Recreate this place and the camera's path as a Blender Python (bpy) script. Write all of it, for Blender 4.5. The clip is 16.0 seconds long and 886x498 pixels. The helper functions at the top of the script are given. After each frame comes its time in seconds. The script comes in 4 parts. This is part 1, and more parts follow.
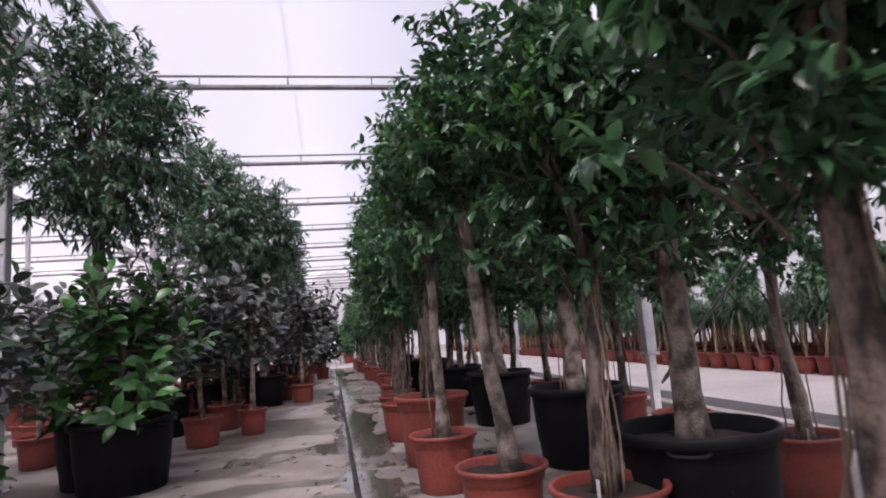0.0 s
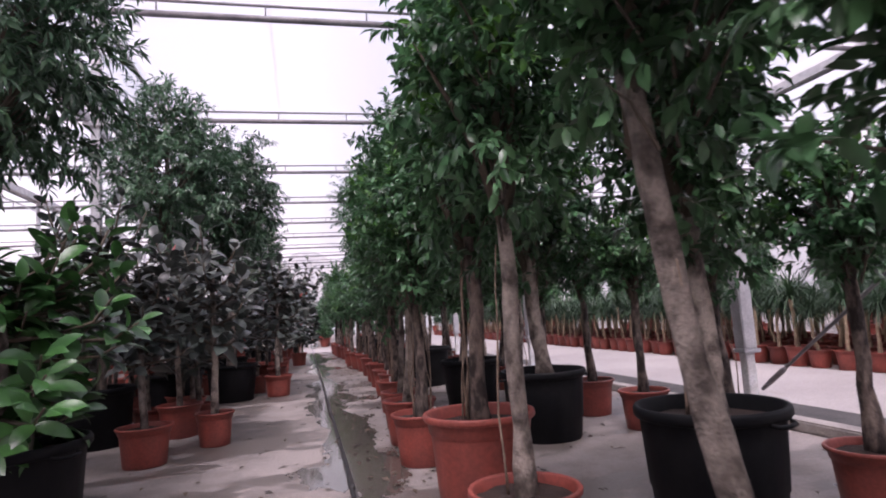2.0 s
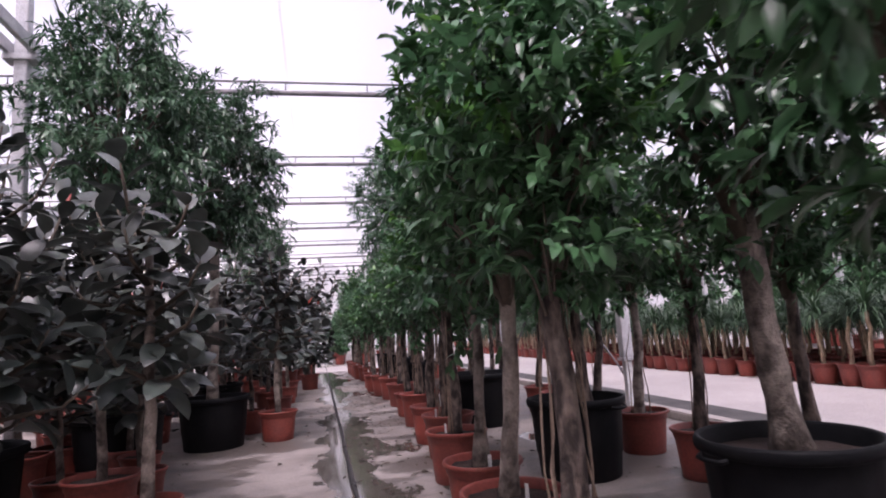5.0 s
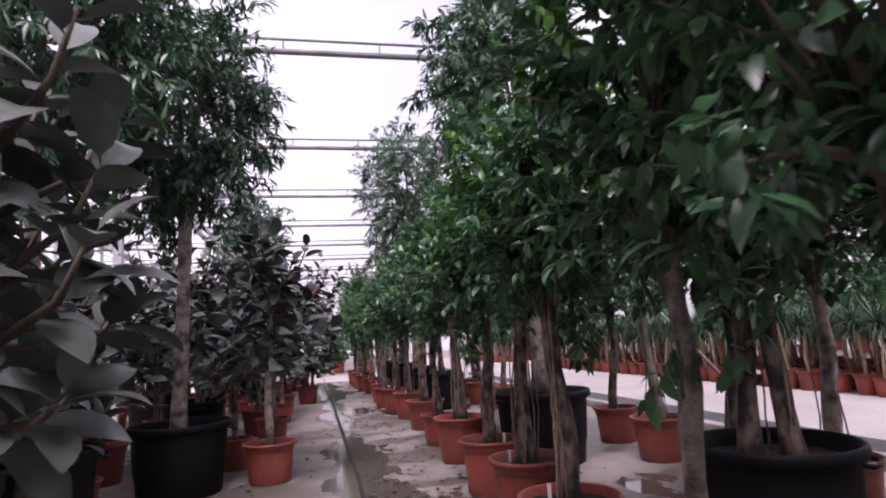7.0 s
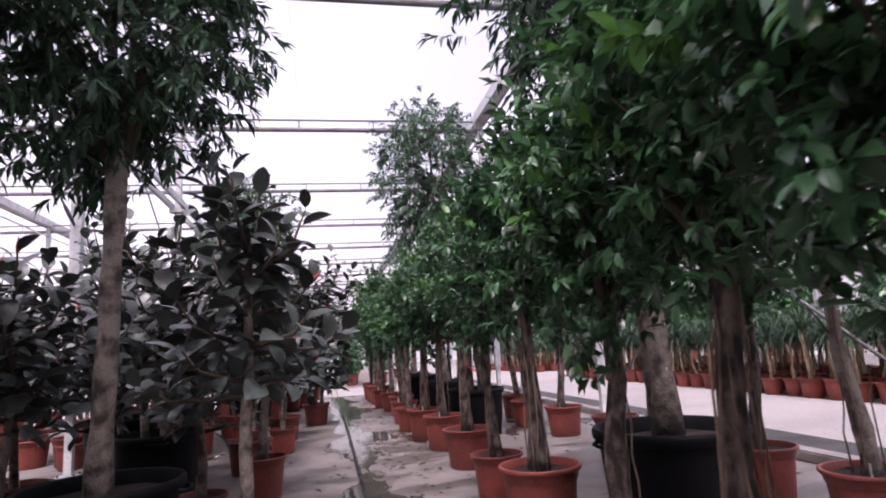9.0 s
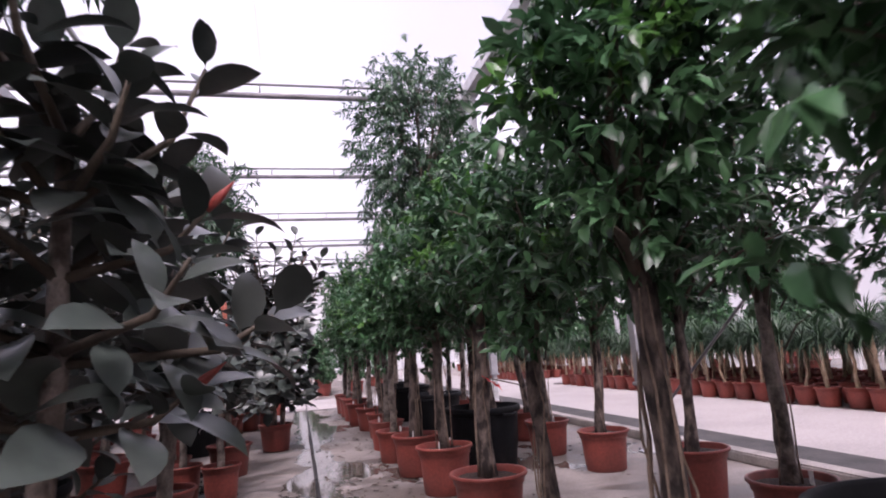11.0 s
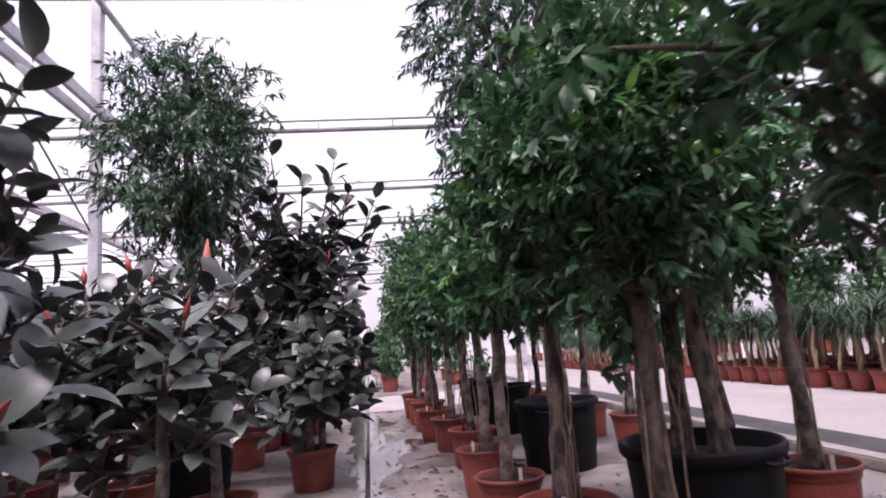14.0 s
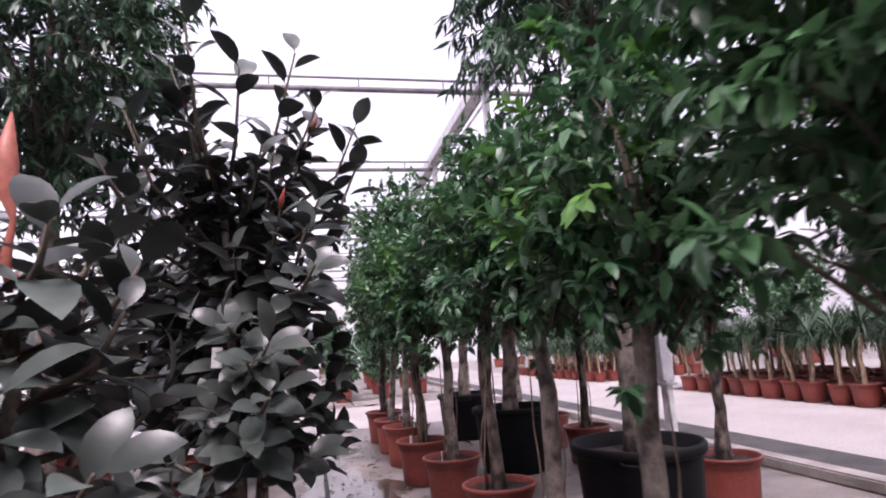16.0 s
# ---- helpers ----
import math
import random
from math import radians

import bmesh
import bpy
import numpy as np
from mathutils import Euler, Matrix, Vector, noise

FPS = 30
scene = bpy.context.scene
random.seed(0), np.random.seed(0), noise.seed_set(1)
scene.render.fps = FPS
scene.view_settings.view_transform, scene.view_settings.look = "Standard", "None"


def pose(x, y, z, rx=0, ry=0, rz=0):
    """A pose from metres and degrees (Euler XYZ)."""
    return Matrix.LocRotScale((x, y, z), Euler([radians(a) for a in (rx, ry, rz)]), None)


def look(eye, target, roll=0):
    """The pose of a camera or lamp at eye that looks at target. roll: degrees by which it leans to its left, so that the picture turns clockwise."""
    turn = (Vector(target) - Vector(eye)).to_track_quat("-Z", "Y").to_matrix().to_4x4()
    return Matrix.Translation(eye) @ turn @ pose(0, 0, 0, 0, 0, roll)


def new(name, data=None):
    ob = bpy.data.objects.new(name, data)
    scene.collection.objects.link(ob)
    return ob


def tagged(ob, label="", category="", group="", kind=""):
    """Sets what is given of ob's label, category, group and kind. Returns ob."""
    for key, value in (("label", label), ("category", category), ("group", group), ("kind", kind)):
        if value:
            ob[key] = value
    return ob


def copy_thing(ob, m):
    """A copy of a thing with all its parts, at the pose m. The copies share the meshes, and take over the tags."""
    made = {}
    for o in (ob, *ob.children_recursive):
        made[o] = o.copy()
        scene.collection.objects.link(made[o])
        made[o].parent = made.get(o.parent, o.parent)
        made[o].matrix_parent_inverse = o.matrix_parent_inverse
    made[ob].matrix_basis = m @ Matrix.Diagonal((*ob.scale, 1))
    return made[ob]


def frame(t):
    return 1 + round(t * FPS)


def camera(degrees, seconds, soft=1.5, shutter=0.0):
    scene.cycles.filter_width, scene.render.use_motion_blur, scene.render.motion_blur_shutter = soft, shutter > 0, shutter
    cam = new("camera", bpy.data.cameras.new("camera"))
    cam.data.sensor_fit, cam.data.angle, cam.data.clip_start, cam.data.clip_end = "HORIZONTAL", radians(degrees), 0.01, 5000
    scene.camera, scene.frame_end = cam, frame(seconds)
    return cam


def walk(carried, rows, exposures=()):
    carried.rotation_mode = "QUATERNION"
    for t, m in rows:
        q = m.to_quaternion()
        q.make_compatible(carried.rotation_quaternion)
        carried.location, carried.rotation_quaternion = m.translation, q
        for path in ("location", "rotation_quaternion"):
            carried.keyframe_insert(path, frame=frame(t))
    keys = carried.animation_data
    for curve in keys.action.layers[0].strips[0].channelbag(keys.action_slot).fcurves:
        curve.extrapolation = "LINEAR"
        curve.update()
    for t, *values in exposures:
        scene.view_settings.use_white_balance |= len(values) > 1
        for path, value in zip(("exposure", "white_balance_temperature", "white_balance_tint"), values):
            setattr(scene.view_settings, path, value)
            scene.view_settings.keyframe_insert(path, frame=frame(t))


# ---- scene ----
cam = camera(73.6, 16.0, soft=1.9, shutter=0.3)
# seconds, place in metres, turn in degrees
ROWS = [
    (0.0, -0.039, 0.015, 1.144, 98.12, 4.61, -10.49),
    (0.5, -0.098, 0.497, 1.16, 97.8, 3.85, -11.04),
    (1.0, -0.152, 0.973, 1.16, 98.07, 3.9, -10.97),
    (1.5, -0.194, 1.421, 1.161, 97.03, 3.5, -9.61),
    (2.0, -0.2, 1.921, 1.204, 96.33, 3.68, -13.07),
    (2.5, -0.193, 2.394, 1.241, 96.58, 3.6, -11.99),
    (3.0, -0.185, 2.934, 1.254, 97.39, 3.46, -13.29),
    (3.5, -0.144, 3.413, 1.251, 98.19, 3.76, -14.01),
    (4.0, -0.132, 3.898, 1.221, 98.25, 3.26, -9.37),
    (4.5, -0.131, 4.338, 1.212, 97.82, 3.91, -11.36),
    (7.0, -0.275, 6.875, 1.194, 98.56, 3.39, -12.28),
    (7.5, -0.259, 7.372, 1.175, 98.78, 3.6, -13.76),
    (8.0, -0.262, 7.902, 1.179, 98.47, 2.71, -12.17),
    (8.5, -0.22, 8.386, 1.193, 99.41, 3.28, -14.05),
    (9.0, -0.205, 8.913, 1.206, 99.45, 3.71, -11.03),
    (11.5, 0.039, 11.479, 1.206, 100.2, 4.26, -14.6),
    (12.0, 0.14, 12.015, 1.215, 100.48, 4.47, -15.52),
    (12.5, 0.26, 12.488, 1.193, 99.75, 4.22, -13.05),
    (13.0, 0.269, 13.072, 1.175, 99.03, 4.15, -8.84),
    (13.5, 0.251, 13.617, 1.185, 99.59, 4.58, -8.93),
    (14.0, 0.172, 14.177, 1.192, 99.39, 4.67, -7.08),
    (14.5, 0.104, 14.684, 1.228, 99.36, 5.59, -10.64),
    (15.0, 0.098, 15.25, 1.234, 97.89, 5.32, -12.08),
    (15.5, 0.052, 15.806, 1.25, 98.71, 3.55, -11.82),
    (16.0, 0.001, 16.391, 1.259, 99.34, 3.91, -12.26),
]
STOPS, KELVIN, TINT = 0.88, 6150, 32
walk(cam, [(t, pose(x, y, z, rx, ry, rz)) for t, x, y, z, rx, ry, rz in ROWS],
     [(t, STOPS + d, KELVIN, TINT - max(0.0, 7 - 3 * t)) for t, d in ((0.0, -0.22), (0.7, -0.14), (1.5, -0.04), (3.0, 0.04), (5.0, 0.06), (9.0, 0.18), (12.0, 0.14), (16.0, 0.32))])

# ---- light: bright overcast sky above a white film roof ----
world = bpy.data.worlds.new("world")
scene.world = world
world.use_nodes = True
wn, wl = world.node_tree.nodes, world.node_tree.links
sky = wn.new("ShaderNodeTexSky")
sky.sky_type, sky.sun_disc = "NISHITA", False
sky.sun_elevation, sky.sun_rotation = radians(62), radians(200)
sky.air_density, sky.dust_density, sky.ozone_density = 1.6, 6.0, 0.6
wl.new(sky.outputs[0], wn["Background"].inputs[0])
wn["Background"].inputs[1].default_value = 0.10
sun_data = bpy.data.lights.new("sun", "SUN")
sun_data.energy, sun_data.angle, sun_data.color = 2.2, radians(28), (1.0, 0.96, 0.92)
sun = new("sun", sun_data)
sun.matrix_world = look((0, 0, 0), (0.15, 0.45, -0.9))


# ---- materials ----
def material(name, base, rough=0.6, second=None, scale=6.0, fine=60.0, bump=0.2, island=0.0, per_object=0.0, spec=0.5,
             through_light=0.0, detail=6.0, mix_at=(0.4, 0.65), stretch=(1, 1, 1), rough2=None, coat=0.0):
    """Principled surface with stains at one scale, grain at another, relief, and variation by piece."""
    mat = bpy.data.materials.new(name)
    mat.use_nodes = True
    n, l = mat.node_tree.nodes, mat.node_tree.links
    b = n["Principled BSDF"]
    co = n.new("ShaderNodeTexCoord")
    mp = n.new("ShaderNodeMapping")
    mp.inputs["Scale"].default_value = stretch
    l.new(co.outputs["Object"], mp.inputs[0])
    big = n.new("ShaderNodeTexNoise")
    big.inputs["Scale"].default_value, big.inputs["Detail"].default_value = scale, detail
    l.new(mp.outputs[0], big.inputs["Vector"])
    ramp = n.new("ShaderNodeMapRange")
    ramp.inputs["From Min"].default_value, ramp.inputs["From Max"].default_value = mix_at
    l.new(big.outputs["Fac"], ramp.inputs["Value"])
    mix = n.new("ShaderNodeMix")
    mix.data_type = "RGBA"
    mix.inputs["A"].default_value = (*base, 1)
    mix.inputs["B"].default_value = (*(second or [c * 0.75 for c in base]), 1)
    l.new(ramp.outputs[0], mix.inputs["Factor"])
    small = n.new("ShaderNodeTexNoise")
    small.inputs["Scale"].default_value, small.inputs["Detail"].default_value = fine, 4
    l.new(mp.outputs[0], small.inputs["Vector"])
    hsv = n.new("ShaderNodeHueSaturation")
    l.new(mix.outputs["Result"], hsv.inputs["Color"])
    val = n.new("ShaderNodeMapRange")
    val.inputs["From Min"].default_value, val.inputs["From Max"].default_value = 0.3, 0.7
    val.inputs["To Min"].default_value, val.inputs["To Max"].default_value = 0.82, 1.18
    l.new(small.outputs["Fac"], val.inputs["Value"])
    out = val.outputs[0]
    for amount, socket in ((island, "Random Per Island"), (per_object, "Random")):
        if amount:
            src = n.new("ShaderNodeNewGeometry" if socket != "Random" else "ShaderNodeObjectInfo")
            m = n.new("ShaderNodeMapRange")
            m.inputs["To Min"].default_value, m.inputs["To Max"].default_value = 1 - amount, 1 + amount
            l.new(src.outputs[socket], m.inputs["Value"])
            mul = n.new("ShaderNodeMath")
            mul.operation = "MULTIPLY"
            l.new(out, mul.inputs[0]), l.new(m.outputs[0], mul.inputs[1])
            out = mul.outputs[0]
    l.new(out, hsv.inputs["Value"])
    l.new(hsv.outputs[0], b.inputs["Base Color"])
    b.inputs["Specular IOR Level"].default_value = spec
    b.inputs["Coat Weight"].default_value = coat
    r = n.new("ShaderNodeMapRange")
    r.inputs["To Min"].default_value, r.inputs["To Max"].default_value = rough, rough if rough2 is None else rough2
    l.new(ramp.outputs[0], r.inputs["Value"])
    l.new(r.outputs[0], b.inputs["Roughness"])
    if bump:
        bp = n.new("ShaderNodeBump")
        bp.inputs["Strength"].default_value, bp.inputs["Distance"].default_value = bump, 0.01
        l.new(small.outputs["Fac"], bp.inputs["Height"])
        l.new(bp.outputs[0], b.inputs["Normal"])
    if through_light:
        tr = n.new("ShaderNodeBsdfTranslucent")
        l.new(hsv.outputs[0], tr.inputs["Color"])
        ms = n.new("ShaderNodeMixShader")
        ms.inputs[0].default_value = through_light
        l.new(b.outputs[0], ms.inputs[1]), l.new(tr.outputs[0], ms.inputs[2])
        l.new(ms.outputs[0], n["Material Output"].inputs["Surface"])
    return mat


TERRACOTTA = material("terracotta_plastic", (0.23, 0.05, 0.036), 0.5, (0.165, 0.042, 0.032), 3.0, 40, 0.12, per_object=0.22)
BLACK_POT = material("black_plastic", (0.005, 0.0055, 0.007), 0.6, (0.009, 0.009, 0.010), 4.0, 30, 0.1, per_object=0.2, spec=0.16)
SOIL = material("potting_soil", (0.034, 0.019, 0.014), 0.95, (0.014, 0.009, 0.007), 14, 90, 1.0)
BARK = material("grey_bark", (0.29, 0.243, 0.208), 0.85, (0.06, 0.046, 0.038), 9, 75, 1.0, per_object=0.3, stretch=(1.0, 1.0, 0.9), mix_at=(0.42, 0.62))
BARK_DARK = material("dark_ridged_bark", (0.185, 0.142, 0.118), 0.88, (0.03, 0.022, 0.019), 11, 60, 1.0, per_object=0.25, stretch=(1.5, 1.5, 0.75), mix_at=(0.38, 0.58))
TWIG = material("brown_twig", (0.09, 0.07, 0.05), 0.8, None, 8, 60, 0.3)
ROOT = material("aerial_root", (0.24, 0.175, 0.13), 0.8, (0.10, 0.07, 0.05), 10, 60, 0.4)
LEAF = material("ficus_leaf", (0.062, 0.145, 0.060), 0.29, (0.038, 0.10, 0.046), 1.6, 25, 0.1, island=0.5, per_object=0.18, through_light=0.25)
LEAF_BRIGHT = material("young_ficus_leaf", (0.085, 0.21, 0.04), 0.29, (0.05, 0.14, 0.035), 1.6, 25, 0.1, island=0.4, through_light=0.3)
LEAF_NARROW = material("narrow_ficus_leaf", (0.062, 0.125, 0.066), 0.3, (0.036, 0.085, 0.044), 1.6, 25, 0.1, island=0.4, per_object=0.15, through_light=0.18)
LEAF_RUBBER = material("rubber_plant_leaf", (0.060, 0.076, 0.066), 0.30, (0.074, 0.078, 0.070), 1.2, 14, 0.06, island=0.55, per_object=0.2, spec=0.5)
LEAF_SHEATH = material("red_leaf_sheath", (0.4, 0.07, 0.055), 0.45, (0.25, 0.05, 0.04), 8, 30, 0.1)
LEAF_FLAME = material("new_orange_leaf", (0.5, 0.17, 0.12), 0.45, (0.38, 0.10, 0.07), 8, 30, 0.1, through_light=0.2)
LEAF_BROAD = material("broad_green_leaf", (0.04, 0.125, 0.028), 0.32, (0.025, 0.075, 0.025), 1.5, 14, 0.12, island=0.45, through_light=0.12)
LEAF_GRASS = material("strap_leaf", (0.033, 0.070, 0.030), 0.5, (0.020, 0.046, 0.022), 2, 25, 0.1, island=0.4, per_object=0.2, through_light=0.15)
STEM_PALE = material("pale_stem", (0.42, 0.31, 0.21), 0.8, (0.25, 0.17, 0.11), 9, 50, 0.6, per_object=0.25)
STEEL = material("galvanised_steel", (0.5, 0.5, 0.52), 0.45, (0.38, 0.38, 0.4), 5, 70, 0.08)
STEEL_DARK = material("weathered_steel", (0.2, 0.19, 0.2), 0.55, (0.13, 0.12, 0.13), 5, 60, 0.15)
WHITE_PAINT = material("white_paint", (0.78, 0.78, 0.79), 0.5, (0.6, 0.59, 0.58), 6, 60, 0.1)
RUBBER = material("black_rubber", (0.012, 0.012, 0.013), 0.5, (0.03, 0.028, 0.026), 8, 50, 0.2)
KERB = material("kerb_concrete", (0.32, 0.29, 0.27), 0.85, (0.2, 0.18, 0.17), 3, 50, 0.5)
GUTTER = material("dark_gutter", (0.06, 0.056, 0.055), 0.9, (0.035, 0.033, 0.033), 3, 50, 0.4)
ROAD = material("pale_road_concrete", (0.335, 0.305, 0.298), 0.8, (0.28, 0.255, 0.248), 0.7, 40, 0.2)
RED_CLOTH = material("red_cloth", (0.5, 0.02, 0.02), 0.8, None, 20, 120, 0.4)
TAG = material("white_tag", (0.75, 0.74, 0.72), 0.5)
DEAD_LEAF = material("fallen_leaf", (0.075, 0.055, 0.035), 0.7, (0.03, 0.022, 0.016), 2, 30, 0.2, island=0.5)


def floor_material():
    """Wet concrete: pale dry slab, damp stains, shallow puddles that mirror the roof."""
    mat = bpy.data.materials.new("wet_concrete")
    mat.use_nodes = True
    n, l = mat.node_tree.nodes, mat.node_tree.links
    b = n["Principled BSDF"]
    co = n.new("ShaderNodeTexCoord")

    def cloud(scale, detail, lo, hi, stretch=(1, 1, 1), shift=0.0):
        mp = n.new("ShaderNodeMapping")
        mp.inputs["Scale"].default_value, mp.inputs["Location"].default_value = stretch, (shift, shift, 0)
        l.new(co.outputs["Object"], mp.inputs[0])
        t = n.new("ShaderNodeTexNoise")
        t.inputs["Scale"].default_value, t.inputs["Detail"].default_value = scale, detail
        t.inputs["Roughness"].default_value = 0.62
        l.new(mp.outputs[0], t.inputs["Vector"])
        r = n.new("ShaderNodeMapRange")
        r.inputs["From Min"].default_value, r.inputs["From Max"].default_value = lo, hi
        l.new(t.outputs["Fac"], r.inputs["Value"])
        return r.outputs[0], t.outputs["Fac"]

    def blend(fac, a, c):
        m = n.new("ShaderNodeMix")
        m.data_type = "RGBA"
        l.new(fac, m.inputs["Factor"])
        for socket, v in (("A", a), ("B", c)):
            if isinstance(v, tuple):
                m.inputs[socket].default_value = (*v, 1)
            else:
                l.new(v, m.inputs[socket])
        return m.outputs["Result"]

    stain, _ = cloud(1.1, 8, 0.42, 0.6)
    grain, gf = cloud(45, 4, 0.3, 0.7)
    damp, _ = cloud(0.9, 9, 0.50, 0.545, (0.7, 1.5, 1), 3.3)
    # the shallow run beside the hose collects water
    sep = n.new("ShaderNodeSeparateXYZ")
    l.new(co.outputs["Object"], sep.inputs[0])
    band = n.new("ShaderNodeMapRange")
    band.inputs["From Min"].default_value, band.inputs["From Max"].default_value = 0.75, 0.15
    l.new(sep.outputs["X"], band.inputs["Value"])
    band2 = n.new("ShaderNodeMapRange")
    band2.inputs["From Min"].default_value, band2.inputs["From Max"].default_value = -0.3, 0.1
    l.new(sep.outputs["X"], band2.inputs["Value"])
    both = n.new("ShaderNodeMath")
    both.operation = "MULTIPLY"
    l.new(band.outputs[0], both.inputs[0]), l.new(band2.outputs[0], both.inputs[1])
    _, pf = cloud(0.62, 7, 0, 1, (1.5, 0.75, 1), 7.1)
    add = n.new("ShaderNodeMath")
    add.operation = "MULTIPLY_ADD"
    add.inputs[1].default_value = 0.24
    l.new(both.outputs[0], add.inputs[0]), l.new(pf, add.inputs[2])
    wet = n.new("ShaderNodeMapRange")
    wet.inputs["From Min"].default_value, wet.inputs["From Max"].default_value = 0.60, 0.635
    l.new(add.outputs[0], wet.inputs["Value"])
    dry = blend(stain, (0.29, 0.255, 0.238), (0.19, 0.165, 0.152))
    dry = blend(damp, dry, (0.125, 0.107, 0.096))
    col = blend(wet.outputs[0], dry, (0.082, 0.072, 0.062))
    hsv = n.new("ShaderNodeHueSaturation")
    v = n.new("ShaderNodeMapRange")
    v.inputs["To Min"].default_value, v.inputs["To Max"].default_value = 0.8, 1.15
    l.new(grain, v.inputs["Value"]), l.new(v.outputs[0], hsv.inputs["Value"]), l.new(col, hsv.inputs["Color"])
    l.new(hsv.outputs[0], b.inputs["Base Color"])
    r0 = n.new("ShaderNodeMapRange")
    r0.inputs["To Min"].default_value, r0.inputs["To Max"].default_value = 0.75, 0.42
    l.new(damp, r0.inputs["Value"])
    r1 = n.new("ShaderNodeMix")
    r1.inputs["B"].default_value = 0.06
    l.new(wet.outputs[0], r1.inputs["Factor"]), l.new(r0.outputs[0], r1.inputs["A"])
    l.new(r1.outputs["Result"], b.inputs["Roughness"])
    inv = n.new("ShaderNodeMapRange")
    inv.inputs["To Min"].default_value, inv.inputs["To Max"].default_value = 0.35, 0.02
    l.new(wet.outputs[0], inv.inputs["Value"])
    bp = n.new("ShaderNodeBump")
    bp.inputs["Distance"].default_value = 0.01
    l.new(inv.outputs[0], bp.inputs["Strength"]), l.new(gf, bp.inputs["Height"]), l.new(bp.outputs[0], b.inputs["Normal"])
    return mat


def film_material():
    """White polythene film: passes daylight diffusely."""
    mat = bpy.data.materials.new("white_film")
    mat.use_nodes = True
    n, l = mat.node_tree.nodes, mat.node_tree.links
    n.remove(n["Principled BSDF"])
    tr = n.new("ShaderNodeBsdfTranslucent")
    tr.inputs[0].default_value = (0.93, 0.925, 0.93, 1)
    df = n.new("ShaderNodeBsdfDiffuse")
    df.inputs[0].default_value = (0.9, 0.895, 0.9, 1)
    half = n.new("ShaderNodeMixShader")
    half.inputs[0].default_value = 0.4
    l.new(tr.outputs[0], half.inputs[1]), l.new(df.outputs[0], half.inputs[2])
    tp = n.new("ShaderNodeBsdfTransparent")
    tp.inputs[0].default_value = (0.95, 0.95, 0.95, 1)
    t = n.new("ShaderNodeTexNoise")
    t.inputs["Scale"].default_value = 0.8
    m = n.new("ShaderNodeMapRange")
    m.inputs["To Min"].default_value, m.inputs["To Max"].default_value = 0.30, 0.42
    l.new(t.outputs["Fac"], m.inputs["Value"])
    ms = n.new("ShaderNodeMixShader")
    l.new(m.outputs[0], ms.inputs[0]), l.new(half.outputs[0], ms.inputs[1]), l.new(tp.outputs[0], ms.inputs[2])
    l.new(ms.outputs[0], n["Material Output"].inputs["Surface"])
    return mat


FLOOR, FILM = floor_material(), film_material()


# ---- mesh helpers ----
def mesh_of(name, verts, faces, mat, smooth=True):
    me = bpy.data.meshes.new(name)
    me.from_pydata([tuple(v) for v in verts], [], [tuple(int(i) for i in f) for f in faces])
    me.materials.append(mat)
    if smooth:
        me.polygons.foreach_set("use_smooth", [True] * len(me.polygons))
    me.update()
    return me


def part(name, data, parent, label=""):
    ob = new(name, data)
    ob.parent = parent
    return tagged(ob, label) if label else ob


def empty(name, label, category, group=""):
    return tagged(new(name), label, category, group)


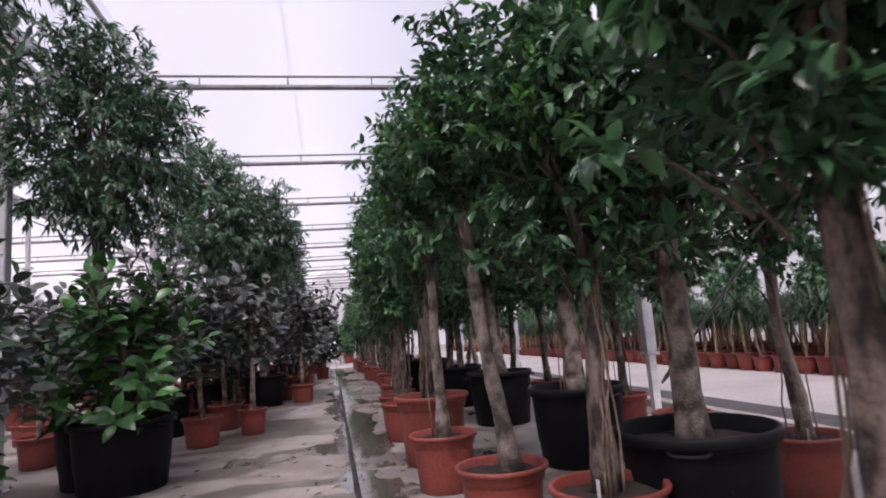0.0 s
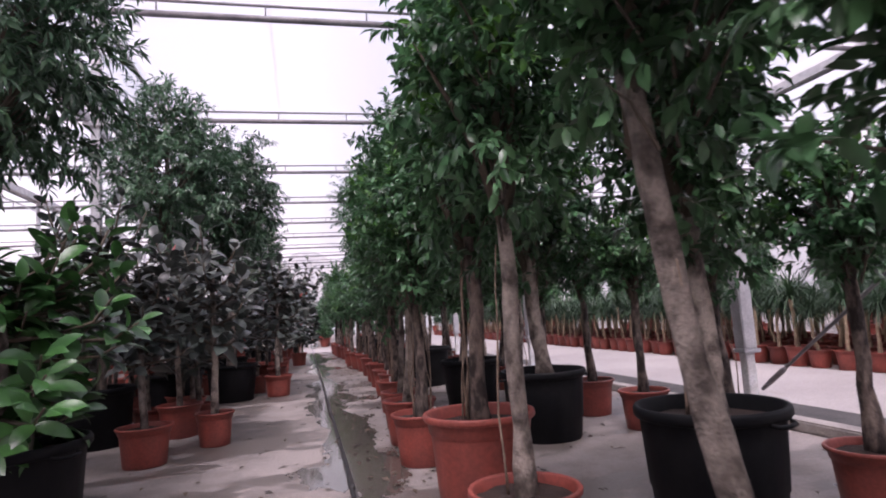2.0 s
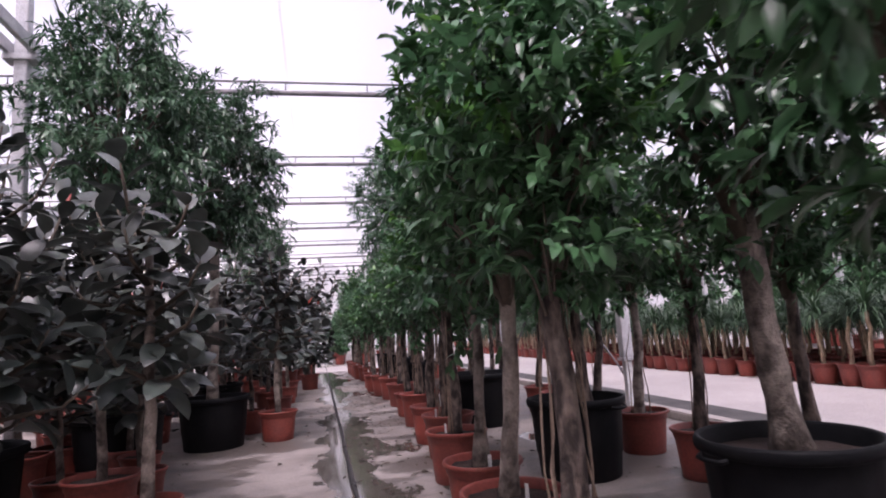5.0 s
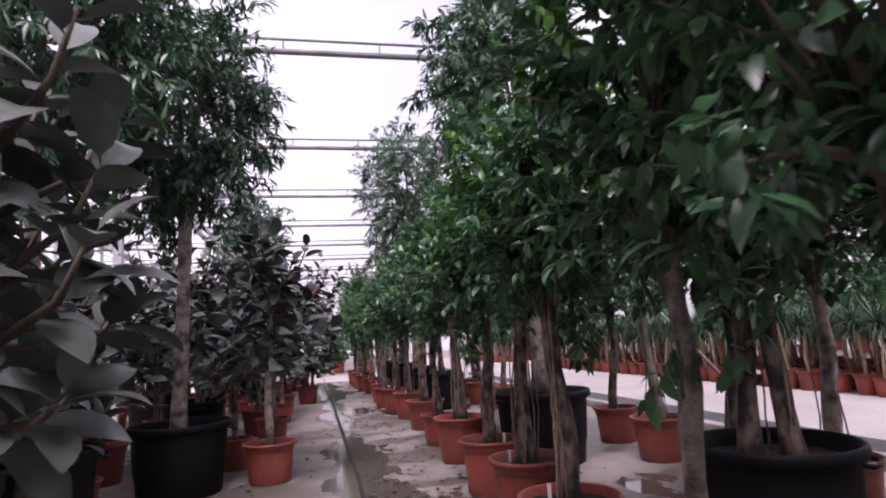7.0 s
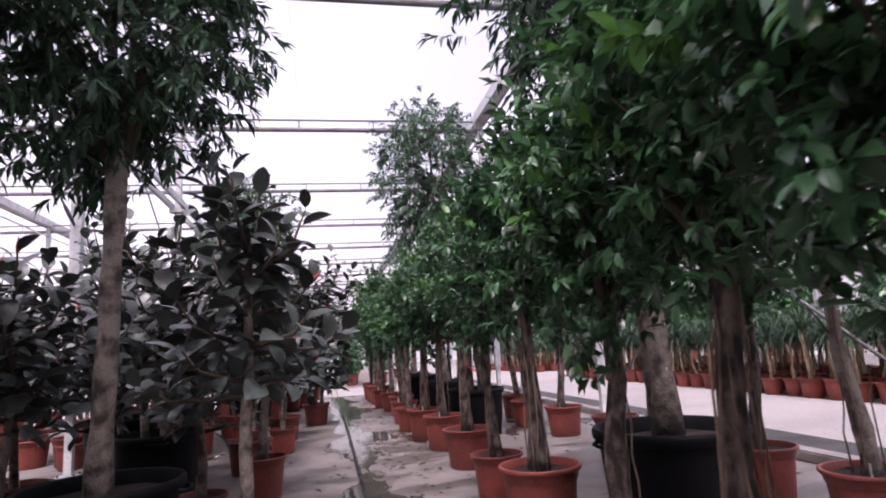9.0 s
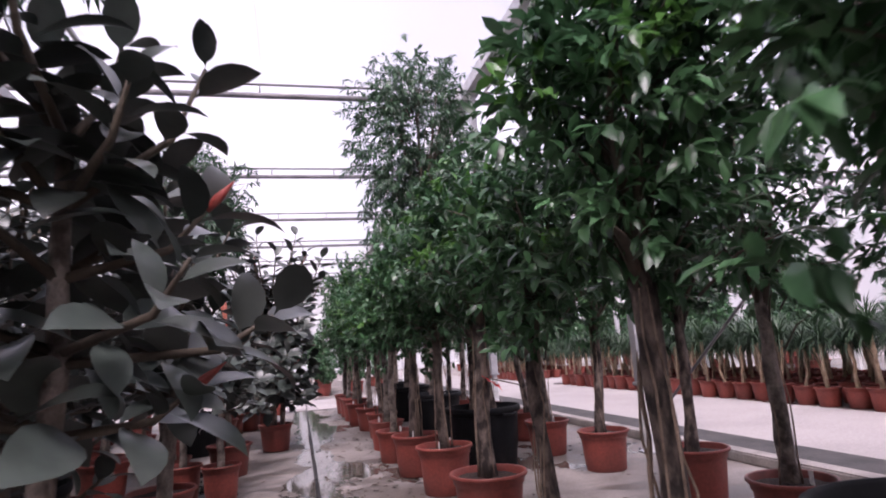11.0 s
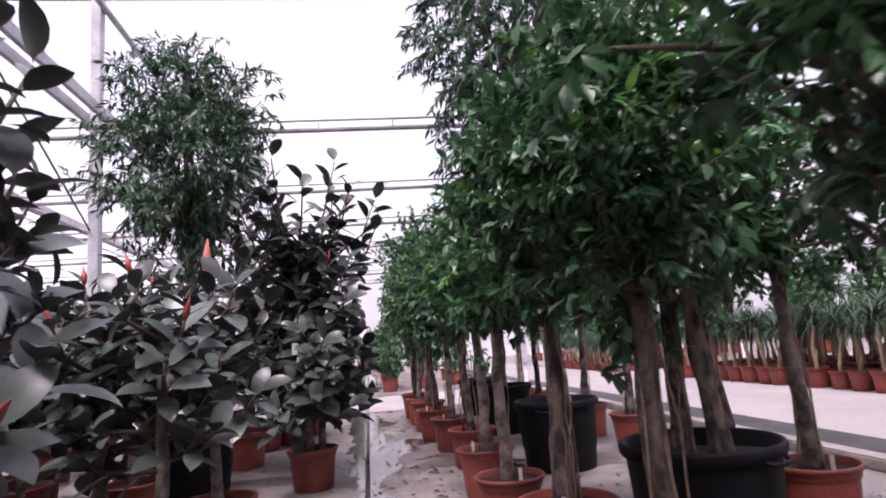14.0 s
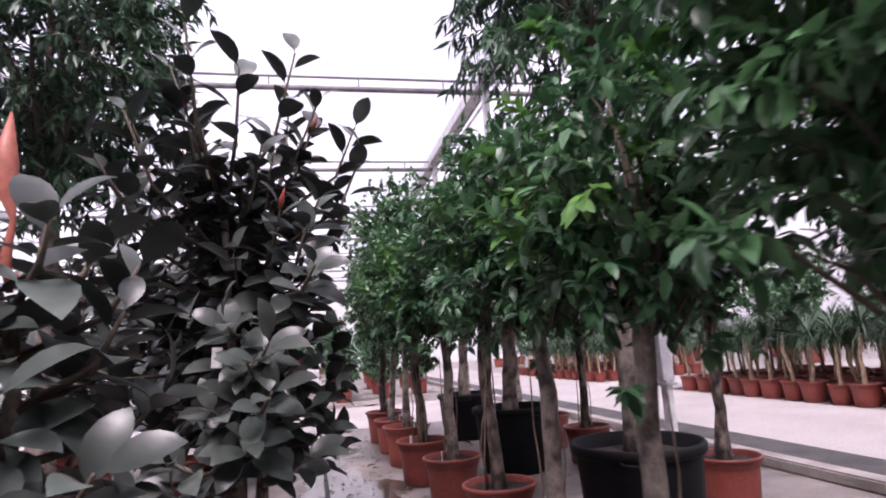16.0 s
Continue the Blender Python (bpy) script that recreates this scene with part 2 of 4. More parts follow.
class Build:
    """Gathers vertices and faces of one mesh."""

    def __init__(self):
        self.v, self.f = [], []

    def tube(self, points, radii, sides=8, bumps=0.0, seed=0, cap=True):
        base = len(self.v)
        pts = [Vector(p) for p in points]
        side = Vector((1, 0, 0))
        for i, p in enumerate(pts):
            d = (pts[min(i + 1, len(pts) - 1)] - pts[max(i - 1, 0)]).normalized()
            s = side - d * side.dot(d)
            if s.length < 0.1:
                s = Vector((0, 1, 0)) - d * d.y
            s.normalize()
            side, u = s, d.cross(s)
            for k in range(sides):
                a = 2 * math.pi * k / sides
                r = radii[i]
                if bumps:
                    r *= 1 + bumps * noise.noise(Vector((math.cos(a) * 1.3 + seed * 7.3, math.sin(a) * 1.3, p.z * 3.2 + seed)))
                self.v.append(p + (s * math.cos(a) + u * math.sin(a)) * r)
        for i in range(len(pts) - 1):
            for k in range(sides):
                a, b = base + i * sides + k, base + i * sides + (k + 1) % sides
                self.f.append((a, b, b + sides, a + sides))
        if cap:
            self.f.append(tuple(base + k for k in reversed(range(sides))))
            self.f.append(tuple(base + (len(pts) - 1) * sides + k for k in range(sides)))
        return self

    def lathe(self, profile, sides=32, wobble=None):
        base = len(self.v)
        for r, z in profile:
            for k in range(sides):
                a = 2 * math.pi * k / sides
                q = r * (1 + (wobble(a, z) if wobble else 0))
                self.v.append((q * math.cos(a), q * math.sin(a), z))
        for i in range(len(profile) - 1):
            for k in range(sides):
                a, b = base + i * sides + k, base + i * sides + (k + 1) % sides
                self.f.append((a, b, b + sides, a + sides))
        return self

    def box(self, x0, x1, y0, y1, z0, z1, bevel=0.0):
        bm = bmesh.new()
        bmesh.ops.create_cube(bm, size=1)
        bmesh.ops.scale(bm, vec=(x1 - x0, y1 - y0, z1 - z0), verts=bm.verts)
        bmesh.ops.translate(bm, vec=((x0 + x1) / 2, (y0 + y1) / 2, (z0 + z1) / 2), verts=bm.verts)
        if bevel:
            bmesh.ops.bevel(bm, geom=bm.edges[:], offset=bevel, segments=2, affect="EDGES")
        base = len(self.v)
        bm.verts.index_update()
        self.v += [v.co.copy() for v in bm.verts]
        self.f += [tuple(base + v.index for v in f.verts) for f in bm.faces]
        bm.free()
        return self

    def mesh(self, name, mat, smooth=True):
        return mesh_of(name, self.v, self.f, mat, smooth)


# leaf outlines: along, across, up (parts of length, width, length), and their faces
COARSE = (((0, 0, 0), (.42, -.5, .05), (.45, 0, -.02), (.42, .5, .05), (1, 0, -.12)),
          ((0, 2, 1), (0, 3, 2), (1, 2, 4), (2, 3, 4)))
FINE = (((0, 0, 0), (.3, -.46, .05), (.3, 0, .0), (.3, .46, .05), (.68, -.4, .02), (.7, 0, -.05), (.68, .4, .02), (1, 0, -.17)),
        ((0, 2, 1), (0, 3, 2), (1, 2, 5, 4), (2, 3, 6, 5), (4, 5, 7), (5, 6, 7)))
RING = ((.13, .045, .0), (.24, .30, .02), (.38, .44, .03), (.56, .50, .025), (.74, .43, .0), (.88, .27, -.04))
ROUND = (((0, 0, 0), *(p for u, w, h in RING for p in ((u, -w, h + 0.10 * w), (u, 0, h), (u, w, h + 0.10 * w))), (1, 0, -.11)),
         ((0, 2, 1), (0, 3, 2), *(f for k in range(5) for f in ((3 * k + 1, 3 * k + 2, 3 * k + 5, 3 * k + 4), (3 * k + 2, 3 * k + 3, 3 * k + 6, 3 * k + 5))), (16, 17, 19), (17, 18, 19)))


def unit(a):
    return a / (np.linalg.norm(a, axis=1, keepdims=True) + 1e-9)


def leaf_mesh(name, P, D, N, L, W, outline, mat):
    """All leaves of one crown in one mesh: places P, directions D, upper sides N, lengths L, widths W."""
    pts, faces = np.array(outline[0]), outline[1]
    D = unit(D)
    S = unit(np.cross(D, N))
    U = np.cross(S, D)
    v = (P[:, None] + D[:, None] * (pts[None, :, 0:1] * L[:, None, None]) + S[:, None] * (pts[None, :, 1:2] * W[:, None, None])
         + U[:, None] * (pts[None, :, 2:3] * L[:, None, None]))
    k = len(pts)
    f = []
    for face in faces:
        f += (np.array(face)[None] + (np.arange(len(P)) * k)[:, None]).tolist()
    return mesh_of(name, v.reshape(-1, 3).tolist(), f, mat)


def crown(rng, z0, z1, rx, twigs, per_twig, length, ratio, outline, droop, mats, hang=0.0, lump=0.3, core=0.45):
    """Foliage meshes (one for each material) and the ends of the twigs."""
    zc, rz = (z0 + z1) / 2, (z1 - z0) / 2
    d = unit(rng.normal(size=(twigs, 3)))
    seed = rng.uniform(0, 50)
    bulge = np.array([1 + lump * noise.noise(Vector(q) * 1.9 + Vector((seed, 0, 0))) + lump * 0.7 * noise.noise(Vector(q) * 4.1 + Vector((0, seed, 0))) for q in d])
    r = (core + (1 - core) * rng.uniform(0, 1, twigs) ** 0.6) * bulge
    # a fuller middle and a flatter foot
    tip = d * r[:, None] * np.array([rx, rx, rz]) + np.array([0, 0, zc])
    out = unit(d * np.array([1, 1, 0.6]) + rng.normal(size=(twigs, 3)) * 0.35 + np.array([0, 0, 0.25 - hang]))
    size = rng.uniform(0.14, 0.30, twigs) * (length / 0.11) ** 0.6
    s = np.tile(np.linspace(0.0, 1.0, per_twig), twigs)
    rep = np.repeat(np.arange(twigs), per_twig)
    base = tip[rep] - out[rep] * (size[rep] * (1 - s))[:, None]
    base[:, 2] -= hang * 0.12 * s ** 2
    D = out[rep] * (0.35 + 0.5 * s)[:, None] + unit(rng.normal(size=(len(rep), 3))) * 0.75 + np.array([0, 0, -droop])
    N = np.array([0, 0, 1.0]) + out[rep] * 0.5 + rng.normal(size=(len(rep), 3)) * 0.35
    L = length * rng.uniform(0.65, 1.2, len(rep))
    W = L * ratio * rng.uniform(0.85, 1.15, len(rep))
    which = np.zeros(len(rep), int)
    if len(mats) > 1:
        which = ((rng.uniform(0, 1, twigs) < 0.17) & (d[:, 2] > -0.3))[rep].astype(int)
    made = []
    for k, m in enumerate(mats):
        w = which == k
        if w.any():
            made.append(leaf_mesh("foliage", base[w], D[w], N[w], L[w], W[w], outline, m))
    return made, tip, tip - out * size[:, None]


def wander(rng, start, end, steps, amount):
    a, b = Vector(start), Vector(end)
    off = Vector((0, 0, 0))
    pts = []
    for i in range(steps + 1):
        u = i / steps
        if 0 < i < steps:
            off += Vector((rng.normal(), rng.normal(), 0)) * amount
        pts.append(a.lerp(b, u) + off * math.sin(math.pi * min(1, u * 1.1) * 0.92))
    return pts


def branches(rng, tree, top, r0, z_reach, ends, count=7, twig_every=6):
    """Limbs from the trunk's head to spread points of the crown, and the fine branchwork near them."""
    top = Vector(top)
    for k in rng.permutation(len(ends))[:count]:
        e = Vector(ends[k]) * 0.92 + top * 0.08
        mid = top.lerp(e, 0.45) + Vector((rng.normal() * 0.05, rng.normal() * 0.05, 0.12 * (e - top).length))
        limb = Build().tube([top - Vector((0, 0, 0.12)), top.lerp(mid, 0.5), mid, mid.lerp(e, 0.55), e], [r0 * 0.55, r0 * 0.42, r0 * 0.3, r0 * 0.18, r0 * 0.06], 6)
        part("limb", limb.mesh("limb", TWIG), tree)
    lead = top + Vector((rng.normal() * 0.04, rng.normal() * 0.04, (z_reach - top.z) * 0.8))
    limb = Build().tube([top - Vector((0, 0, 0.1)), top.lerp(lead, 0.4) + Vector((0.03, -0.02, 0)), lead], [r0 * 0.7, r0 * 0.45, r0 * 0.1], 6)
    part("limb", limb.mesh("limb", TWIG), tree)
    b = Build()
    for k in range(0, len(ends), twig_every):
        e = Vector(ends[k])
        s = Vector((e.x * 0.35, e.y * 0.35, e.z - 0.18))
        b.tube([s, s.lerp(e, 0.5) + Vector((0, 0, 0.04)), e], [0.008, 0.006, 0.003], 3, cap=False)
    tagged(part("branchwork", b.mesh("branchwork", TWIG), tree), kind="stuff")


# ---- pots ----
def terracotta_pot(parent, d=0.52, h=0.41, mat=None, label="", sides=28):
    R = d / 2
    b = Build().lathe([(0.0, 0.012), (R * 0.68, 0.012), (R * 0.72, 0.0), (R * 0.75, 0.008), (R * 0.80, h * 0.35), (R * 0.86, h * 0.78), (R * 0.865, h * 0.80),
                       (R * 0.90, h * 0.815), (R * 0.925, h * 0.93)], sides)
    pot = part("pot", b.mesh("pot", mat or TERRACOTTA), parent, label)
    rim = Build().lathe([(R * 0.925, h * 0.925), (R * 0.985, h * 0.935), (R * 1.0, h * 0.955), (R * 1.0, h * 0.985), (R * 0.985, h), (R * 0.93, h),
                         (R * 0.91, h * 0.98), (R * 0.88, h * 0.8)], sides)
    part("rim", rim.mesh("rim", mat or TERRACOTTA), pot)
    soil(parent, R * 0.89, h * 0.88, min(20, sides))
    return h * 0.88


def black_pot(parent, d=0.80, h=0.62, label=""):
    R = d / 2
    ribs = lambda a, z: 0.006 * math.cos(16 * a)
    b = Build().lathe([(0.0, 0.015), (R * 0.74, 0.015), (R * 0.78, 0.0), (R * 0.80, 0.012), (R * 0.84, h * 0.3), (R * 0.86, h * 0.32), (R * 0.90, h * 0.72), (R * 0.92, h * 0.90)], 48, ribs)
    pot = part("pot", b.mesh("pot", BLACK_POT), parent, label)
    rim = Build().lathe([(R * 0.92, h * 0.89), (R * 0.975, h * 0.90), (R, h * 0.925), (R * 1.0, h * 0.975), (R * 0.98, h), (R * 0.945, h), (R * 0.92, h * 0.98), (R * 0.89, h * 0.78)], 40)
    part("rim", rim.mesh("rim", BLACK_POT), pot)
    for s in (-1, 1):
        hb = Build().tube([(s * R * 0.97, -0.09, h * 0.9), (s * R * 1.05, -0.07, h * 0.885), (s * R * 1.07, 0, h * 0.88), (s * R * 1.05, 0.07, h * 0.885), (s * R * 0.97, 0.09, h * 0.9)], [0.012] * 5, 6)
        part("handle", hb.mesh("handle", BLACK_POT), pot)
    soil(parent, R * 0.905, h * 0.86)
    return h * 0.86


def soil(parent, r, z, n=20):
    b = Build()
    rings = 4 if n > 14 else 2
    b.v.append(Vector((0, 0, z + 0.02)))
    for j in range(1, rings + 1):
        for k in range(n):
            a = 2 * math.pi * k / n
            q = r * j / rings
            x, y = q * math.cos(a), q * math.sin(a)
            b.v.append(Vector((x, y, z + 0.02 * (1 - j / rings) + 0.016 * noise.noise(Vector((x * 16, y * 16, z * 9))))))
    for k in range(n):
        b.f.append((0, 1 + k, 1 + (k + 1) % n))
        for j in range(rings - 1):
            p, q = 1 + j * n, 1 + (j + 1) * n
            b.f.append((p + k, q + k, q + (k + 1) % n, p + (k + 1) % n))
    part("soil", b.mesh("soil", SOIL), parent)


def plant_tag(parent, x, y, z, h=0.09, turn=0.3):
    c, s = math.cos(turn) * 0.012, math.sin(turn) * 0.012
    b = Build()
    for dz, k in ((-0.04, 0.6), (0.02, 1), (h, 1)):
        b.v += [Vector((x - c * k, y - s * k, z + dz)), Vector((x + c * k, y + s * k, z + dz)), Vector((x + c * k - s * .2, y + s * k + c * .2, z + dz)), Vector((x - c * k - s * .2, y - s * k + c * .2, z + dz))]
    for i in (0, 4):
        for k in range(4):
            b.f.append((i + k, i + (k + 1) % 4, i + 4 + (k + 1) % 4, i + 4 + k))
    b.f.append((8, 9, 10, 11))
    part("plant_tag", b.mesh("plant_tag", TAG, False), parent, "white plastic plant tag")


# ---- potted trees ----
def ficus(seed, pot, name, label, trunk_r, head, z1, rx, twigs, per, length, ratio, outline, mats, z0=None, d=None, h=None,
          bark=None, lean=0.025, roots=0, droop=0.35, hang=0.0, tag=True, lump=0.3, strands=1, group="", tip=None):
    rng = np.random.default_rng(seed)
    tree = empty(name, label, "potted tree", group)
    ground = black_pot(tree, d or 0.80, h or 0.62) if pot == "black" else terracotta_pot(tree, d or 0.52, h or 0.41)
    off = rng.normal(size=2) * lean if tip is None else tip
    top = (off[0], off[1], head)
    for s in range(strands):
        a = 2 * math.pi * s / strands + 0.5
        e = 0.55 * trunk_r if strands > 1 else 0
        pts = wander(rng, (math.cos(a) * e * 2.2 - off[0] * 0.5, math.sin(a) * e * 2.2 - off[1] * 0.5, ground - 0.03), (top[0] + math.cos(a) * e, top[1] + math.sin(a) * e, head + 0.15), 9, 0.007)
        q = trunk_r * (0.62 if strands > 1 else 1)
        rad = [q * (1.35 if i == 0 else 1.12 if i == 1 else 1.0 - 0.028 * i) for i in range(10)]
        rad = [r * (1 + 0.07 * rng.normal()) for r in rad]
        part("trunk", Build().tube(pts, rad, 16, 0.34, seed + s).mesh("trunk", bark or BARK), tree)
    for k in range(roots):
        a = rng.uniform(0, 6.28)
        q = trunk_r * rng.uniform(1.1, 1.9)
        p0 = (top[0] * 0.6 + math.cos(a) * trunk_r, top[1] * 0.6 + math.sin(a) * trunk_r, head * rng.uniform(0.7, 1.0))
        p1 = (math.cos(a) * q, math.sin(a) * q, ground - 0.01)
        part("aerial_root", Build().tube(wander(rng, p0, p1, 6, 0.014), [0.003, 0.004, 0.0045, 0.005, 0.005, 0.006, 0.008], 5).mesh("aerial_root", ROOT), tree, "thin pale aerial root")
    made, tips, roots_of = crown(rng, z0 or head - 0.12, z1, rx, twigs, per, length, ratio, outline, droop, mats, hang, lump)
    for me in made:
        part("foliage", me, tree)
    branches(rng, tree, top, trunk_r, z1, roots_of, 7 if tag else 3)
    if tag and rng.uniform() < 0.45:
        plant_tag(tree, trunk_r * 1.8, -trunk_r * 1.6, ground, turn=rng.uniform(-1, 1))
    return tree


def whorled(seed, pot, name, label, z0, z1, rx, shoots, per, length, ratio, mat, stem_r=0.028, d=None, h=None, stems=1, sheath=0.12, bark=None, droop=0.15, taper=0.4):
    """Large-leaved plant: ascending shoots with leaves set spirally round them."""
    rng = np.random.default_rng(seed)
    tree = empty(name, label, "potted plant")
    ground = black_pot(tree, d or 0.8, h or 0.62) if pot == "black" else terracotta_pot(tree, d or 0.46, h or 0.38)
    heads = []
    for s in range(stems):
        a = 2 * math.pi * s / stems + rng.uniform(0, 1)
        e = 0.10 if stems > 1 else 0.0
        top = (math.cos(a) * e * 2 + rng.normal() * 0.03, math.sin(a) * e * 2 + rng.normal() * 0.03, z0 + (z1 - z0) * 0.6)
        pts = wander(rng, (math.cos(a) * e, math.sin(a) * e, ground - 0.03), top, 8, 0.012)
        part("stem", Build().tube(pts, [stem_r * (1.25 - 0.07 * i) for i in range(9)], 9, 0.15, seed).mesh("stem", bark or BARK), tree)
        heads.append(pts)
    P, D, N, L = [], [], [], []
    tb, sheaths = Build(), []
    for k in range(shoots):
        pts = heads[k % stems]
        a = 2.4 * k + rng.uniform(-0.5, 0.5)
        u = (k + 0.5) / shoots
        z = z0 + (z1 - z0) * (0.05 + 0.95 * u)
        reach = rx * (1 - taper * u ** 2) * rng.uniform(0.55, 1.0)
        p0 = pts[min(8, int(4 + u * 5))]
        tip = Vector((p0.x + math.cos(a) * reach * 0.8, p0.y + math.sin(a) * reach * 0.8, z))
        p0 = Vector(p0)
        p0.z = min(p0.z, z - 0.1)
        mid = p0.lerp(tip, 0.55) + Vector((math.cos(a), math.sin(a), -0.4)) * reach * 0.15
        tb.tube([p0, mid, tip], [stem_r * 0.5, stem_r * 0.35, 0.006], 5)
        axis = (tip - mid).normalized()
        for j in range(per):
            s = j / (per - 1)
            q = p0.lerp(mid, 0.3 + 1.4 * s) if s < 0.5 else mid.lerp(tip, 2 * s - 1)
            b = j * 2.4 + k
            side = Vector((math.cos(b), math.sin(b), 0))
            side = (side - axis * side.dot(axis)).normalized()
            spread = 1.15 - 0.45 * s
            dv = side * spread + axis * (0.2 + 0.6 * s) + Vector((0, 0, -droop * (1.3 - s)))
            P.append(q), D.append(dv), N.append(axis + Vector((0, 0, 0.6)) + Vector(rng.normal(size=3) * 0.2)), L.append(length * rng.uniform(0.7, 1.15) * (1 - 0.25 * s))
        if rng.uniform() < sheath:
            e = tip + axis * length * 0.42
            sheaths.append(Build().tube([tip, tip.lerp(e, 0.4), e], [0.010, 0.015, 0.002], 6))
    P, D, N, L = np.array(P), np.array(D), np.array(N), np.array(L)
    part("foliage", leaf_mesh("foliage", P, D, N, L, L * ratio, ROUND, mat), tree)
    tagged(part("branchwork", tb.mesh("branchwork", TWIG), tree), kind="stuff")
    for sb in sheaths:
        part("leaf_sheath", sb.mesh("leaf_sheath", LEAF_SHEATH), tree, "red pointed new leaf sheath")
    return tree


def strap_plant(seed, stem_h, d=0.40):
    """Pale-stemmed plant with a mop of narrow arching leaves."""
    rng = np.random.default_rng(seed)
    tree = empty("potted_yucca", "pale-stemmed yucca with strap leaves in terracotta pot", "potted plant", "nursery block beyond the road")
    ground = terracotta_pot(tree, d, 0.30, sides=12)
    lean = rng.normal(size=2) * 0.035
    top = Vector((lean[0], lean[1], ground + stem_h))
    part("stem", Build().tube(wander(rng, (0, 0, ground - 0.02), top, 6, 0.012), [0.042, 0.03, 0.026, 0.025, 0.025, 0.026, 0.03], 7, 0.2, seed).mesh("stem", STEM_PALE), tree)
    b = Build()
    for k in range(140):
        a, el = rng.uniform(0, 6.28), rng.uniform(0.0, 1.35)
        w = 0.0075
        L = rng.uniform(0.40, 0.66)
        out = Vector((math.cos(a), math.sin(a), 0))
        side = Vector((-math.sin(a), math.cos(a), 0)) * w
        p, ang = top + Vector((0, 0, rng.uniform(-0.05, 0.1))), el
        base = len(b.v)
        for s in range(4):
            ww = (1, 1.2, 0.9, 0.08)[s]
            b.v += [p - side * ww, p + side * ww]
            p = p + (out * math.cos(ang) + Vector((0, 0, math.sin(ang)))) * L / 3
            ang -= 0.35 + 0.3 * math.cos(el)
        for s in range(3):
            i = base + 2 * s
            b.f.append((i, i + 1, i + 3, i + 2))
    part("foliage", b.mesh("foliage", LEAF_GRASS), tree)
    return tree


PROTOS, USED = {}, {}


def place(key, x, y, turn=0.0, size=1.0, z=0.0, group=""):
    """Sets a plant of that kind down; the first one is the built one, the rest are copies."""
    proto = PROTOS[key]
    m = pose(x, y, z, 0, 0, turn) @ Matrix.Diagonal((size, size, size, 1))
    if key not in USED:
        USED[key] = proto
        proto.matrix_basis = m
        ob = proto
    else:
        proto_scale = proto.scale.copy()
        ob = copy_thing(proto, m @ Matrix.Diagonal((1 / proto_scale.x, 1 / proto_scale.y, 1 / proto_scale.z, 1)))
    if group:
        tagged(ob, group=group)
    return ob


# ---- structure ----
def structure(name, data, label, category):
    return tagged(new(name, data), label, category, kind="structure")


def sheet(x0, x1, y0, y1, z):
    b = Build()
    b.v = [Vector((x0, y0, z)), Vector((x1, y0, z)), Vector((x1, y1, z)), Vector((x0, y1, z))]
    b.f = [(0, 1, 2, 3)]
    return b


structure("ground", sheet(-400, 400, -400, 400, 0).mesh("ground", FLOOR, False), "damp stained concrete floor with puddles", "floor")
structure("road", Build().box(4.75, 7.35, -14, 62, 0.002, 0.03, 0.01).mesh("road", ROAD, False), "pale smooth concrete service road", "road")
structure("cross_path", Build().box(7.36, 30, 28.2, 31.2, 0.002, 0.028, 0.01).mesh("cross_path", ROAD, False), "pale concrete path crossing between plant blocks", "path")
structure("cross_path_aisle", Build().box(-22, 3.9, 26.6, 30.6, 0.002, 0.008).mesh("cross_path_aisle", ROAD, False), "pale concrete path crossing the aisle", "path")
structure("kerb", Build().box(3.92, 4.10, -14, 62, 0.0, 0.10, 0.015).mesh("kerb", KERB, False), "low worn concrete kerb beside the road", "kerb")
structure("gutter", Build().box(4.10, 4.75, -14, 62, 0.003, 0.05, 0.006).mesh("gutter", GUTTER, False), "dark drainage strip between kerb and road", "gutter")

# hose on the aisle floor with its couplings
hose = empty("drip_hose", "black irrigation hose lying along the aisle joint", "hose")
pts = [(0.09 + 0.005 * math.sin(i * 1.7) + 0.008 * math.sin(i * 0.63), -8 + i * 0.5, 0.016) for i in range(110)]
part("pipe", Build().tube(pts, [0.016] * len(pts), 8).mesh("pipe", RUBBER), hose)
for y in (-1.2, 1.7, 3.1, 5.0, 6.4, 8.2, 9.9, 11.6, 13.3, 15.1, 17.4, 19.2, 21.0, 22.7, 24.4):
    part("coupling", Build().tube([(0.09, y - 0.04, 0.02), (0.09, y + 0.04, 0.02)], [0.021, 0.021], 8).mesh("coupling", RUBBER), hose)
joint = structure("floor_joint", Build().box(0.075, 0.115, -12, 26.6, 0.001, 0.004).mesh("floor_joint", GUTTER, False), "dirty dark expansion joint in the concrete", "joint")

# roof bays: gutters between bays, arched film above
BAYS = [-23.6, -16.8, -10.0, -3.2, 3.6, 12.3, 21.0, 29.7]
EAVE, RISE, Y0, Y1 = 6.55, 2.0, -14.3, 62.9
roof = Build()
for x0, x1 in zip(BAYS, BAYS[1:]):
    base = len(roof.v)
    for i in range(13):
        u = i / 12
        z = EAVE + RISE * math.sin(math.pi * u)
        roof.v += [Vector((x0 + (x1 - x0) * u, Y0, z)), Vector((x0 + (x1 - x0) * u, Y1, z))]
    for i in range(12):
        roof.f.append((base + 2 * i, base + 2 * i + 1, base + 2 * i + 3, base + 2 * i + 2))
film = structure("ceiling", roof.mesh("ceiling", FILM), "white translucent film stretched over arched bays", "roof")
film.visible_shadow = False
